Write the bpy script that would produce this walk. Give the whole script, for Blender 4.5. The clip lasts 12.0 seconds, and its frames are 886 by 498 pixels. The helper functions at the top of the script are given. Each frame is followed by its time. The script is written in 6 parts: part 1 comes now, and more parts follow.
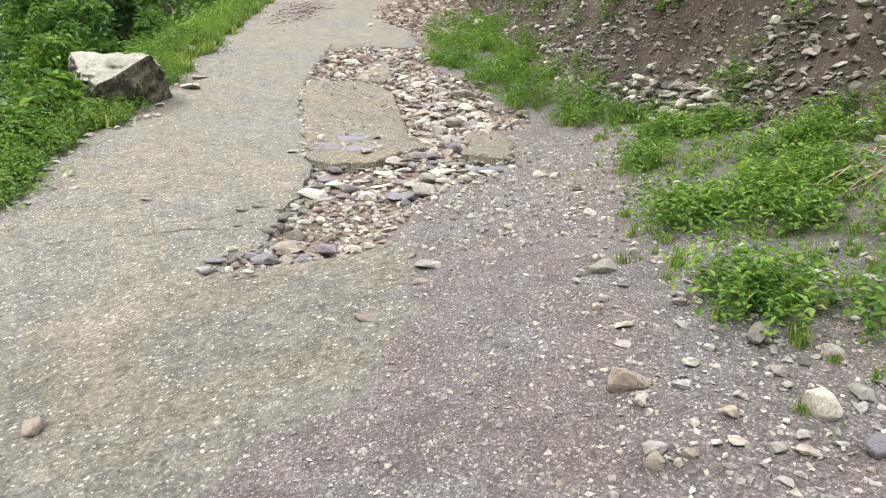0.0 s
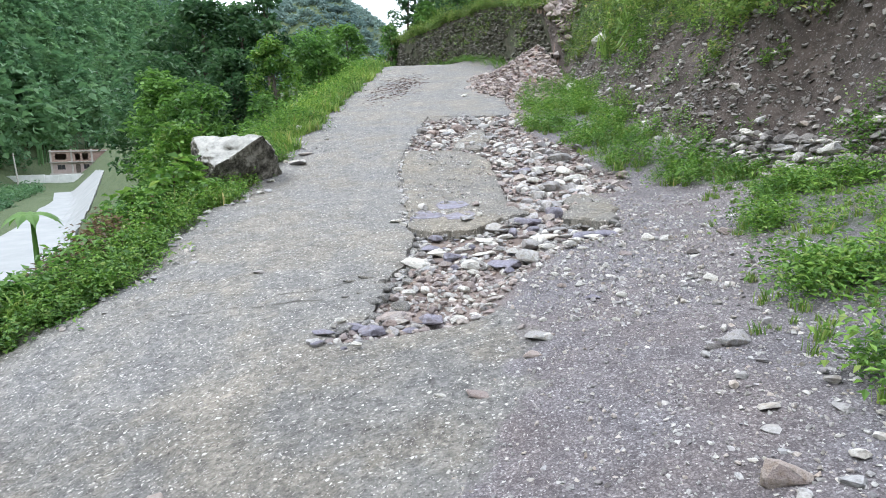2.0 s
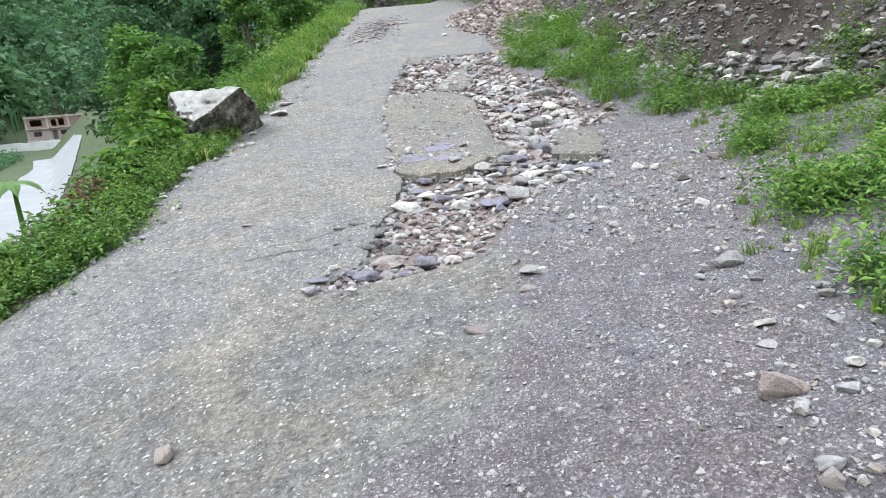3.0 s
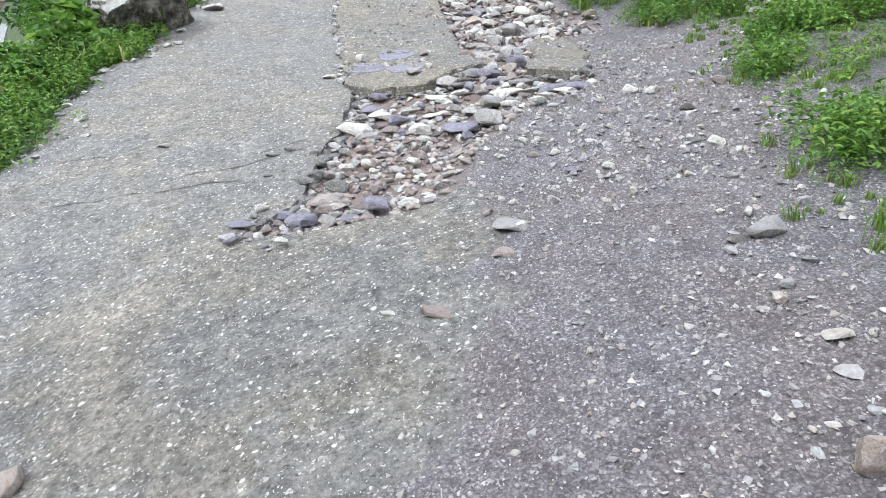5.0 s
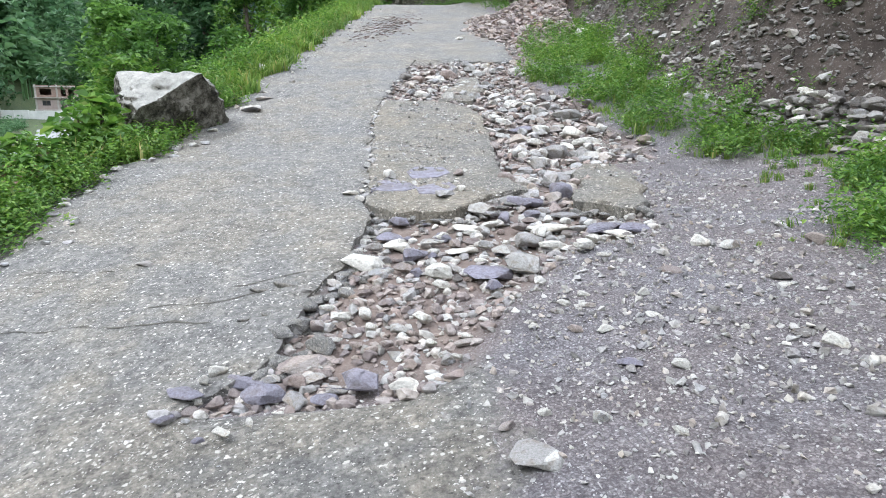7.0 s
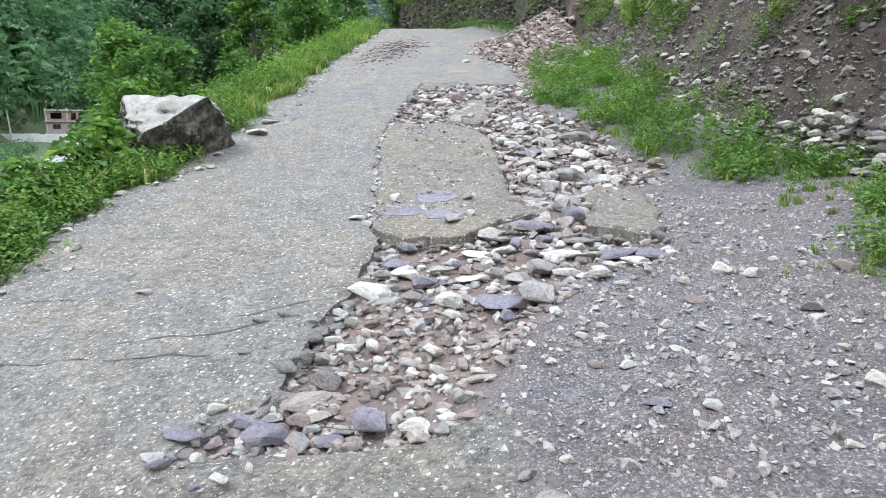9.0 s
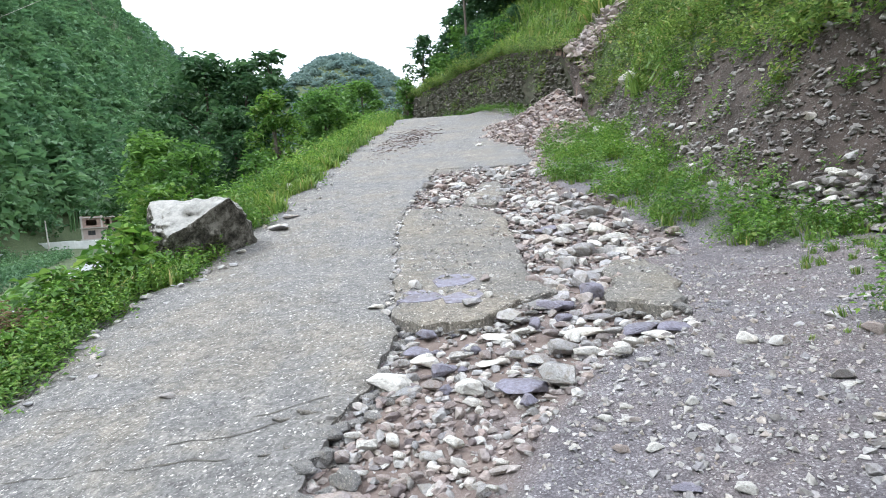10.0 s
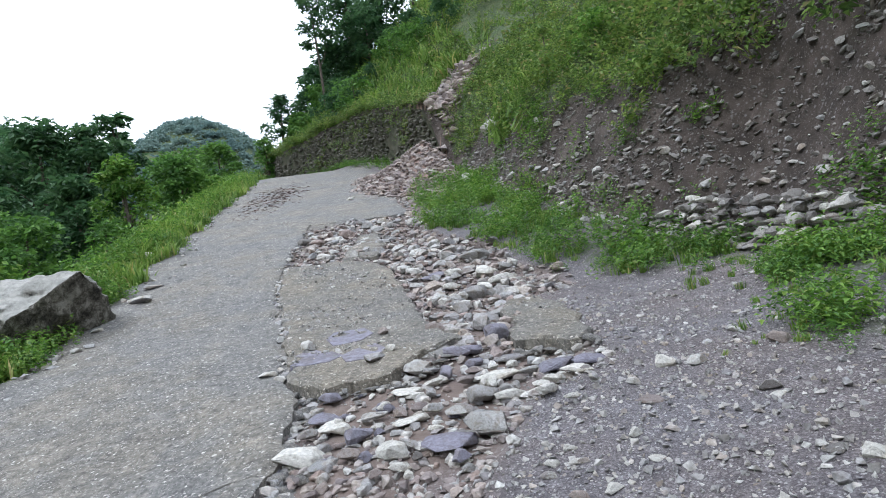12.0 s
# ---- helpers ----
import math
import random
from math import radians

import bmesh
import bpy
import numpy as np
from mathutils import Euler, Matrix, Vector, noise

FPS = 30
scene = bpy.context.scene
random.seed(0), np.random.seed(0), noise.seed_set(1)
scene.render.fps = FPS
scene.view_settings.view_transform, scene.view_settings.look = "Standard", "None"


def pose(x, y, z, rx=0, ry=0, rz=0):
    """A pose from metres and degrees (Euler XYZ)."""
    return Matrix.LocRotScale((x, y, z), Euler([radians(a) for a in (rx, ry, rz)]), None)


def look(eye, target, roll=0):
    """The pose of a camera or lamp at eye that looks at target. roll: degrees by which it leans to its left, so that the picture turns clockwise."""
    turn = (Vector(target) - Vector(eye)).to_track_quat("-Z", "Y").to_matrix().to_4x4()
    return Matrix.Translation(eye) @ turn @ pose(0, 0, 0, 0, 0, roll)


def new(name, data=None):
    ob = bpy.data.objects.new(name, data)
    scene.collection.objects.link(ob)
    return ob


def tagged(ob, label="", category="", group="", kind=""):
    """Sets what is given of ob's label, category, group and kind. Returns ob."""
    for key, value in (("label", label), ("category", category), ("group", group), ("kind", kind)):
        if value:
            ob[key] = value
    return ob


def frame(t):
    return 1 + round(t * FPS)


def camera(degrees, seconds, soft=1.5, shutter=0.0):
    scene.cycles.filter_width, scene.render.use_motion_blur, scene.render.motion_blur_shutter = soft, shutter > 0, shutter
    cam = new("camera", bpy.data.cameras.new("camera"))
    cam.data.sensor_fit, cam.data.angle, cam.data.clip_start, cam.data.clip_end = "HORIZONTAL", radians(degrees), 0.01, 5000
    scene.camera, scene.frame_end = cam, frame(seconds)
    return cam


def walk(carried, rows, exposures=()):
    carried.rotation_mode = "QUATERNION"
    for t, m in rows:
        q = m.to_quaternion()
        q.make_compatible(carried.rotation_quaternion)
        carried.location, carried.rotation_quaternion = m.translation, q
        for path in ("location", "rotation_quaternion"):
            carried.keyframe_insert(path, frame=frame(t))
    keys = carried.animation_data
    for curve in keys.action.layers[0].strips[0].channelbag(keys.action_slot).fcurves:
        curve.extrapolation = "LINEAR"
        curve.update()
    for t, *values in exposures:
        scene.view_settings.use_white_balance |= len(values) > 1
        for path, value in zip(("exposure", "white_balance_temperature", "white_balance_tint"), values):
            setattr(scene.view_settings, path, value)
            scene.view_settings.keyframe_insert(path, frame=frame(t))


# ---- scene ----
cam = camera(69.7, 12.0, soft=1.0)
PATH = [
    (0, (-0.114, 0.0, 1.461), (-0.054, 1.927, 0.929), 1.9),
    (0.5, (0.011, 0.008, 1.476), (0.106, 1.963, 1.064), -0.8),
    (1, (0.026, 0.015, 1.488), (0.164, 1.965, 1.065), -0.2),
    (1.5, (-0.113, 0.038, 1.478), (-0.214, 1.996, 1.083), 3.9),
    (2, (-0.226, 0.115, 1.486), (-0.461, 2.072, 1.145), -1.1),
    (2.5, (-0.27, 0.135, 1.461), (-0.595, 2.06, 1.028), -2.0),
    (3, (-0.234, 0.144, 1.435), (-0.445, 2.067, 0.927), -4.4),
    (3.2, (-0.205, 0.263, 1.43), (-0.273, 2.175, 0.847), -3.6),
    (4.8, (-0.29, 1.003, 1.396), (-0.428, 2.866, 0.684), -1.6),
    (5, (-0.301, 1.144, 1.382), (-0.389, 2.983, 0.601), -2.1),
    (5.5, (-0.279, 1.512, 1.372), (-0.495, 3.417, 0.801), -1.4),
    (6, (-0.295, 1.801, 1.359), (-0.5, 3.699, 0.764), 0.9),
    (6.5, (-0.314, 2.081, 1.401), (-0.426, 3.98, 0.785), 2.4),
    (7, (-0.21, 2.296, 1.45), (-0.425, 4.223, 0.962), 1.1),
    (7.2, (-0.176, 2.354, 1.457), (-0.449, 4.278, 0.981), 0.6),
    (8.8, (-0.261, 2.478, 1.452), (-0.486, 4.419, 1.025), 1.2),
    (9, (-0.263, 2.471, 1.453), (-0.499, 4.411, 1.03), 0.9),
    (9.5, (-0.179, 2.508, 1.415), (-0.208, 4.439, 0.896), 0.1),
    (9.8, (-0.196, 2.509, 1.463), (-0.389, 4.462, 1.074), 0.2),
    (9.9, (-0.19, 2.497, 1.481), (-0.453, 4.459, 1.199), -1.4),
    (10, (-0.178, 2.477, 1.499), (-0.495, 4.444, 1.325), -3.1),
    (10.5, (-0.107, 2.447, 1.508), (-0.274, 4.44, 1.476), -5.2),
    (11, (-0.183, 2.473, 1.503), (-0.49, 4.449, 1.536), -5.8),
    (11.5, (-0.355, 2.608, 1.455), (-0.416, 4.607, 1.446), -3.9),
    (12, (-0.458, 2.77, 1.443), (-0.355, 4.767, 1.403), -7.4),
]
walk(cam, [(t, look(eye, target, roll)) for t, eye, target, roll in PATH], exposures=[(0, 1.5, 7000, 7), (0.9, 1.4, 6750, 7), (1.6, 1.42, 5900, 8.5), (9.7, 1.42, 5900, 8.5), (10.0, 1.45, 5900, 8.5), (10.5, 1.08, 5750, 8.5), (11.0, 0.87, 5700, 8.5), (11.5, 0.87, 5700, 8.5), (12, 0.95, 5750, 8.5)])

# ---- world and light: bright overcast sky ----
world = bpy.data.worlds.new("world")
scene.world = world
world.use_nodes = True
_wt = world.node_tree
_bg = _wt.nodes["Background"]
_sky = _wt.nodes.new("ShaderNodeTexSky")
_sky.sky_type = "NISHITA"
_sky.sun_disc = False
_sky.sun_elevation = radians(51)
_sky.sun_rotation = radians(252)
_mul = _wt.nodes.new("ShaderNodeMix")
_mul.data_type = "RGBA"
_mul.blend_type = "MULTIPLY"
_mul.inputs[0].default_value = 1.0
_mul.inputs[7].default_value = (0.10, 0.10, 0.10, 1)
_cloud = _wt.nodes.new("ShaderNodeTexNoise")
_cloud.inputs["Scale"].default_value = 2.6
_cloud.inputs["Detail"].default_value = 5.0
_cramp = _wt.nodes.new("ShaderNodeValToRGB")
_cramp.color_ramp.elements[0].position = 0.30
_cramp.color_ramp.elements[0].color = (0.50, 0.57, 0.63, 1)
_cramp.color_ramp.elements[1].position = 0.45
_cramp.color_ramp.elements[1].color = (1.12, 1.13, 1.16, 1)
_mix = _wt.nodes.new("ShaderNodeMix")
_mix.data_type = "RGBA"
_mix.inputs[0].default_value = 0.88
_wt.links.new(_sky.outputs[0], _mul.inputs[6])
_wt.links.new(_cloud.outputs[0], _cramp.inputs[0])
_wt.links.new(_mul.outputs[2], _mix.inputs[6])
_wt.links.new(_cramp.outputs[0], _mix.inputs[7])
_wt.links.new(_mix.outputs[2], _bg.inputs[0])
_bg.inputs[1].default_value = 1.0

sun = new("sun", bpy.data.lights.new("sun", "SUN"))
sun.data.energy = 1.1
sun.data.angle = radians(25)
sun.data.color = (1.0, 0.97, 0.92)
sun.matrix_world = look((0, 0, 50), (38, 12, 0))


# ---- materials ----
def material(name):
    m = bpy.data.materials.new(name)
    m.use_nodes = True
    return m, m.node_tree, m.node_tree.nodes["Principled BSDF"]


def node(nt, kind, **inputs):
    n = nt.nodes.new(kind)
    for k, v in inputs.items():
        n.inputs[k.replace("_", " ")].default_value = v
    return n


def noise_of(nt, scale, detail=4.0, rough=0.6, coords=None):
    n = node(nt, "ShaderNodeTexNoise", Scale=scale, Detail=detail, Roughness=rough)
    if coords is not None:
        nt.links.new(coords, n.inputs["Vector"])
    return n.outputs["Fac"]


def voronoi_of(nt, scale, coords=None, feature="F1"):
    n = node(nt, "ShaderNodeTexVoronoi", Scale=scale)
    n.feature = feature
    if coords is not None:
        nt.links.new(coords, n.inputs["Vector"])
    return n


def ramp(nt, fac, stops):
    r = nt.nodes.new("ShaderNodeValToRGB")
    e = r.color_ramp.elements
    while len(e) < len(stops):
        e.new(0.5)
    for i, (p, c) in enumerate(stops):
        e[i].position = p
        e[i].color = (*c, 1) if len(c) == 3 else c
    nt.links.new(fac, r.inputs[0])
    return r.outputs[0]


def blend(nt, fac, a, b, how="MIX"):
    m = nt.nodes.new("ShaderNodeMix")
    m.data_type, m.blend_type = "RGBA", how
    for sock, v in ((m.inputs[0], fac), (m.inputs[6], a), (m.inputs[7], b)):
        if isinstance(v, (int, float)):
            sock.default_value = v
        elif isinstance(v, tuple):
            sock.default_value = (*v, 1)
        else:
            nt.links.new(v, sock)
    return m.outputs[2]


def bump(nt, bsdf, height, strength=0.4, distance=0.02):
    b = node(nt, "ShaderNodeBump", Strength=strength, Distance=distance)
    nt.links.new(height, b.inputs["Height"])
    nt.links.new(b.outputs[0], bsdf.inputs["Normal"])


def where(nt):
    return nt.nodes.new("ShaderNodeTexCoord").outputs["Object"]


def wobbled(nt, c, scale, amount):
    wob = node(nt, "ShaderNodeTexNoise", Scale=scale, Detail=3.0)
    nt.links.new(c, wob.inputs["Vector"])
    add = nt.nodes.new("ShaderNodeVectorMath")
    add.operation = "MULTIPLY_ADD"
    nt.links.new(wob.outputs["Color"], add.inputs[0])
    add.inputs[1].default_value = (amount, amount, amount)
    nt.links.new(c, add.inputs[2])
    return add.outputs[0]


def chips(nt, c, scale, near, far, low, high):
    """Mask of scattered small chips: one in some of the cells."""
    v = voronoi_of(nt, scale, c)
    spot = ramp(nt, v.outputs["Distance"], [(near, (1, 1, 1)), (far, (0, 0, 0))])
    pick = ramp(nt, v.outputs["Color"], [(low, (0, 0, 0)), (high, (1, 1, 1))])
    return blend(nt, 1.0, spot, pick, "MULTIPLY"), v


def grit_colour(nt, c):
    """Dusty worn concrete with embedded pale stones."""
    base = ramp(nt, noise_of(nt, 0.8, 6, 0.65, c), [(0.32, (0.182, 0.184, 0.192)), (0.48, (0.205, 0.203, 0.198)), (0.56, (0.215, 0.204, 0.184)), (0.7, (0.275, 0.258, 0.232))])
    blot = ramp(nt, noise_of(nt, 3.6, 6, 0.7, c), [(0.34, (0.78, 0.78, 0.80)), (0.5, (1.0, 1.0, 1.0)), (0.68, (1.22, 1.2, 1.16))])
    col = blend(nt, 1.0, base, blot, "MULTIPLY")
    fine = ramp(nt, noise_of(nt, 42, 3, 0.7, c), [(0.3, (0.55, 0.55, 0.55)), (0.58, (1.05, 1.05, 1.05)), (0.75, (1.4, 1.4, 1.4))])
    col = blend(nt, 1.0, col, fine, "MULTIPLY")
    mid = ramp(nt, noise_of(nt, 14, 9, 0.85, c), [(0.36, (0.50, 0.49, 0.48)), (0.5, (1.0, 1.0, 1.0)), (0.64, (1.6, 1.59, 1.55))])
    col = blend(nt, 1.0, col, mid, "MULTIPLY")
    rough = wobbled(nt, c, 9.0, 0.14)
    # small shadows of the rough relief, painted as darker spots
    dent_shade, _ = chips(nt, rough, 10, 0.14, 0.34, 0.58, 0.66)
    col = blend(nt, dent_shade, col, blend(nt, 1.0, col, (0.62, 0.61, 0.60), "MULTIPLY"))
    worn, _ = chips(nt, rough, 13, 0.14, 0.32, 0.60, 0.68)
    col = blend(nt, worn, col, blend(nt, 1.0, col, (1.42, 1.40, 1.36), "MULTIPLY"))
    w = wobbled(nt, c, 30.0, 0.05)
    # finer shaded hollows, also only darker colour
    pit_shade, _ = chips(nt, w, 36, 0.16, 0.34, 0.60, 0.66)
    col = blend(nt, pit_shade, col, blend(nt, 1.0, col, (0.42, 0.41, 0.40), "MULTIPLY"))
    big, v = chips(nt, w, 23, 0.20, 0.30, 0.52, 0.56)
    tone = ramp(nt, v.outputs["Color"], [(0.6, (0.42, 0.40, 0.37)), (0.8, (0.68, 0.67, 0.64))])
    col = blend(nt, big, col, tone)
    small, _ = chips(nt, w, 58, 0.20, 0.30, 0.55, 0.60)
    return blend(nt, small, col, (0.58, 0.57, 0.55)), blend(nt, 0.5, v.outputs["Distance"], mid)


def gravel_colour(nt, c):
    v = voronoi_of(nt, 85, wobbled(nt, c, 45.0, 0.035))
    col = ramp(nt, v.outputs["Color"], [(0.0, (0.13, 0.118, 0.126)), (0.4, (0.205, 0.190, 0.197)), (0.75, (0.29, 0.27, 0.275)), (0.95, (0.50, 0.485, 0.48))])
    gap = ramp(nt, v.outputs["Distance"], [(0.3, (1, 1, 1)), (0.7, (0.55, 0.52, 0.52))])
    col = blend(nt, 1.0, col, gap, "MULTIPLY")
    white, _ = chips(nt, wobbled(nt, c, 30.0, 0.04), 38, 0.17, 0.25, 0.60, 0.64)
    col = blend(nt, white, col, (0.56, 0.55, 0.54))
    tint = ramp(nt, noise_of(nt, 0.9, 5, 0.6, c), [(0.35, (0.98, 0.90, 0.88)), (0.6, (1.0, 1.0, 1.05))])
    blot = ramp(nt, noise_of(nt, 4.5, 6, 0.7, c), [(0.36, (0.76, 0.75, 0.76)), (0.6, (1.12, 1.12, 1.12))])
    return blend(nt, 1.0, blend(nt, 1.0, col, tint, "MULTIPLY"), blot, "MULTIPLY"), v.outputs["Distance"]


def ground_material():
    m, nt, b = material("ground")
    c = where(nt)
    grit, h1 = grit_colour(nt, c)
    grav, h2 = gravel_colour(nt, c)
    earth = ramp(nt, noise_of(nt, 1.7, 8, 0.7, c), [(0.3, (0.022, 0.016, 0.013)), (0.5, (0.058, 0.043, 0.036)), (0.7, (0.125, 0.098, 0.086))])
    ve = voronoi_of(nt, 14, c)
    shale = blend(nt, 1.0, ramp(nt, ve.outputs["Distance"], [(0.2, (1, 1, 1)), (0.34, (0, 0, 0))]),
                  ramp(nt, ve.outputs["Color"], [(0.52, (0, 0, 0)), (0.62, (1, 1, 1))]), "MULTIPLY")
    earth = blend(nt, shale, earth, (0.17, 0.155, 0.15))
    crumbs, _ = chips(nt, wobbled(nt, c, 20.0, 0.06), 38, 0.18, 0.32, 0.50, 0.58)
    earth = blend(nt, crumbs, earth, (0.21, 0.19, 0.175))
    soil = ramp(nt, noise_of(nt, 2.3, 7, 0.7, c), [(0.3, (0.032, 0.055, 0.02)), (0.5, (0.062, 0.088, 0.032)), (0.72, (0.12, 0.13, 0.06))])
    at = nt.nodes.new("ShaderNodeAttribute")
    at.attribute_name = "zone"
    sep = nt.nodes.new("ShaderNodeSeparateColor")
    nt.links.new(at.outputs["Color"], sep.inputs[0])
    edge = noise_of(nt, 4.5, 8, 0.8, c)

    def mask(ch):
        mth = nt.nodes.new("ShaderNodeMath")
        mth.operation = "ADD"
        nt.links.new(sep.outputs[ch], mth.inputs[0])
        nt.links.new(edge, mth.inputs[1])
        return ramp(nt, mth.outputs[0], [(0.80, (0, 0, 0)), (1.20, (1, 1, 1))])
    grit = blend(nt, 1.0, grit, (0.84, 0.81, 0.78), "MULTIPLY")
    grav = blend(nt, 1.0, grav, (0.83, 0.84, 0.83), "MULTIPLY")
    col = blend(nt, mask(0), grit, grav)
    silt = ramp(nt, noise_of(nt, 6, 8, 0.75, c), [(0.3, (0.12, 0.085, 0.068)), (0.5, (0.19, 0.14, 0.115)), (0.7, (0.27, 0.215, 0.18))])
    col = blend(nt, at.outputs["Alpha"], col, silt)
    col = blend(nt, mask(2), col, earth)
    col = blend(nt, mask(1), col, soil)
    nt.links.new(col, b.inputs["Base Color"])
    b.inputs["Roughness"].default_value = 0.92
    hh = blend(nt, 0.5, h1, h2)
    bump(nt, b, hh, 0.7, 0.03)
    return m


def concrete_material(name, tint):
    m, nt, b = material(name)
    c = where(nt)
    col, h = grit_colour(nt, c)
    col = blend(nt, 1.0, col, tint, "MULTIPLY")
    nt.links.new(col, b.inputs["Base Color"])
    b.inputs["Roughness"].default_value = 0.9
    bump(nt, b, h, 0.5, 0.02)
    return m


def stone_material(name, tones, grain=30, vein=0.0):
    m, nt, b = material(name)
    c = where(nt)
    info = nt.nodes.new("ShaderNodeObjectInfo").outputs["Random"]
    geo = nt.nodes.new("ShaderNodeNewGeometry").outputs["Random Per Island"]
    s = nt.nodes.new("ShaderNodeMath")
    s.operation = "ADD"
    nt.links.new(info, s.inputs[0])
    nt.links.new(geo, s.inputs[1])
    f = nt.nodes.new("ShaderNodeMath")
    f.operation = "FRACT"
    nt.links.new(s.outputs[0], f.inputs[0])
    n = len(tones)
    base = ramp(nt, f.outputs[0], [(i / (n - 1), t) for i, t in enumerate(tones)])
    g = noise_of(nt, grain, 6, 0.7, c)
    col = blend(nt, 1.0, base, ramp(nt, g, [(0.3, (0.50, 0.49, 0.48)), (0.5, (0.86, 0.86, 0.86)), (0.66, (1.08, 1.08, 1.08))]), "MULTIPLY")
    stain = ramp(nt, noise_of(nt, grain * 0.2, 5, 0.6, c), [(0.48, (1, 1, 1)), (0.68, (0.74, 0.68, 0.60))])
    col = blend(nt, 1.0, col, stain, "MULTIPLY")
    nt.links.new(col, b.inputs["Base Color"])
    b.inputs["Roughness"].default_value = 0.85
    bump(nt, b, g, 0.7, 0.03)
    return m


def leaf_material(name, dark, light, dry=None, rough=0.55, patch=0.5):
    m, nt, b = material(name)
    geo = nt.nodes.new("ShaderNodeNewGeometry").outputs["Random Per Island"]
    c = where(nt)
    col = ramp(nt, geo, [(0.0, dark), (0.85, light)] + ([(0.97, dry)] if dry else []))
    big = ramp(nt, noise_of(nt, patch, 3, 0.6, c), [(0.32, (0.68, 0.76, 0.74)), (0.68, (1.25, 1.18, 1.0))])
    col = blend(nt, 1.0, col, big, "MULTIPLY")
    nt.links.new(col, b.inputs["Base Color"])
    b.inputs["Roughness"].default_value = rough
    tr = nt.nodes.new("ShaderNodeBsdfTranslucent")
    nt.links.new(col, tr.inputs[0])
    mx = nt.nodes.new("ShaderNodeMixShader")
    mx.inputs[0].default_value = 0.42
    nt.links.new(b.outputs[0], mx.inputs[1])
    nt.links.new(tr.outputs[0], mx.inputs[2])
    nt.links.new(mx.outputs[0], nt.nodes["Material Output"].inputs[0])
    return m


def plain_material(name, a, c2, scale=6.0, rough=0.8, relief=0.2, metal=0.0):
    m, nt, b = material(name)
    c = where(nt)
    n = noise_of(nt, scale, 6, 0.65, c)
    nt.links.new(ramp(nt, n, [(0.32, a), (0.68, c2)]), b.inputs["Base Color"])
    b.inputs["Roughness"].default_value = rough
    b.inputs["Metallic"].default_value = metal
    bump(nt, b, n, relief, 0.02)
    return m


M_GROUND = ground_material()
M_CONC = concrete_material("worn_concrete", (0.82, 0.79, 0.76))
M_MUDDY = concrete_material("mud_stained_concrete", (0.78, 0.73, 0.66))
M_STONE = stone_material("rubble_stone", [(0.50, 0.48, 0.46), (0.33, 0.325, 0.33), (0.60, 0.57, 0.53), (0.25, 0.24, 0.25), (0.46, 0.40, 0.355), (0.66, 0.64, 0.61), (0.30, 0.29, 0.28), (0.42, 0.40, 0.40)])
M_PINK = stone_material("pinkish_rubble", [(0.38, 0.30, 0.27), (0.28, 0.235, 0.225), (0.44, 0.37, 0.33), (0.22, 0.185, 0.185), (0.48, 0.43, 0.40)])
M_SLATE = stone_material("purple_slate", [(0.25, 0.235, 0.29), (0.21, 0.20, 0.24), (0.29, 0.27, 0.32)], 18)
M_DARKST = stone_material("dark_shale", [(0.20, 0.185, 0.175), (0.30, 0.28, 0.265), (0.14, 0.125, 0.12), (0.42, 0.395, 0.37)])
M_PALE = stone_material("pale_stone", [(0.66, 0.63, 0.58), (0.54, 0.52, 0.48)], 12)
M_BARK = plain_material("bark", (0.05, 0.04, 0.03), (0.14, 0.115, 0.09), 9)
M_WEED = leaf_material("weed_leaves", (0.055, 0.14, 0.025), (0.20, 0.35, 0.06), (0.25, 0.33, 0.09))
M_GRASS = leaf_material("grass_blades", (0.09, 0.18, 0.03), (0.25, 0.37, 0.08), (0.40, 0.36, 0.15))
M_BUSH = leaf_material("bush_leaves", (0.056, 0.135, 0.033), (0.16, 0.30, 0.062))
M_DARKLEAF = leaf_material("dark_tree_leaves", (0.034, 0.088, 0.042), (0.092, 0.180, 0.076))
M_FOREST = leaf_material("forest_leaves", (0.086, 0.180, 0.090), (0.135, 0.250, 0.115), patch=0.05)
# distance haze put into the colour: paler, bluish leaves
M_HAZED = leaf_material("haze_tinted_leaves", (0.15, 0.22, 0.225), (0.175, 0.25, 0.25), patch=0.02)
M_SHRUB = leaf_material("slope_shrub_leaves", (0.06, 0.12, 0.03), (0.25, 0.36, 0.085), (0.31, 0.27, 0.12), patch=1.1)
M_BRICK = plain_material("brickwork", (0.24, 0.16, 0.13), (0.34, 0.24, 0.20), 3.0)
M_PLASTER = plain_material("concrete_frame", (0.36, 0.33, 0.30), (0.48, 0.45, 0.41), 1.5)
M_PINKWALL = plain_material("pink_plaster", (0.32, 0.25, 0.23), (0.42, 0.34, 0.31), 1.2)
M_DARK = plain_material("dark_opening", (0.02, 0.02, 0.022), (0.04, 0.04, 0.045), 3.0)
M_VROAD = plain_material("pale_dirt", (0.24, 0.25, 0.25), (0.31, 0.31, 0.31), 0.3)


# ---- plan of the ground ----
def smooth(a, b, t):
    t = np.clip((t - a) / (b - a), 0, 1)
    return t * t * (3 - 2 * t)


_Y = np.linspace(-40, 1500, 15401)
_slope = np.where(_Y < 10, 0.0616 + 0.0014 * np.clip(_Y, -10, 10), 0)
_slope = np.where((_Y >= 10), 0.0756 + (0.21 - 0.0756) * smooth(10, 12.5, _Y), _slope)
_slope = _slope + (0.0 - _slope) * smooth(31.0, 36.0, _Y)
_PROF = np.cumsum(_slope) * 0.1
_PROF = _PROF - np.interp(0, _Y, _PROF) - 0.175


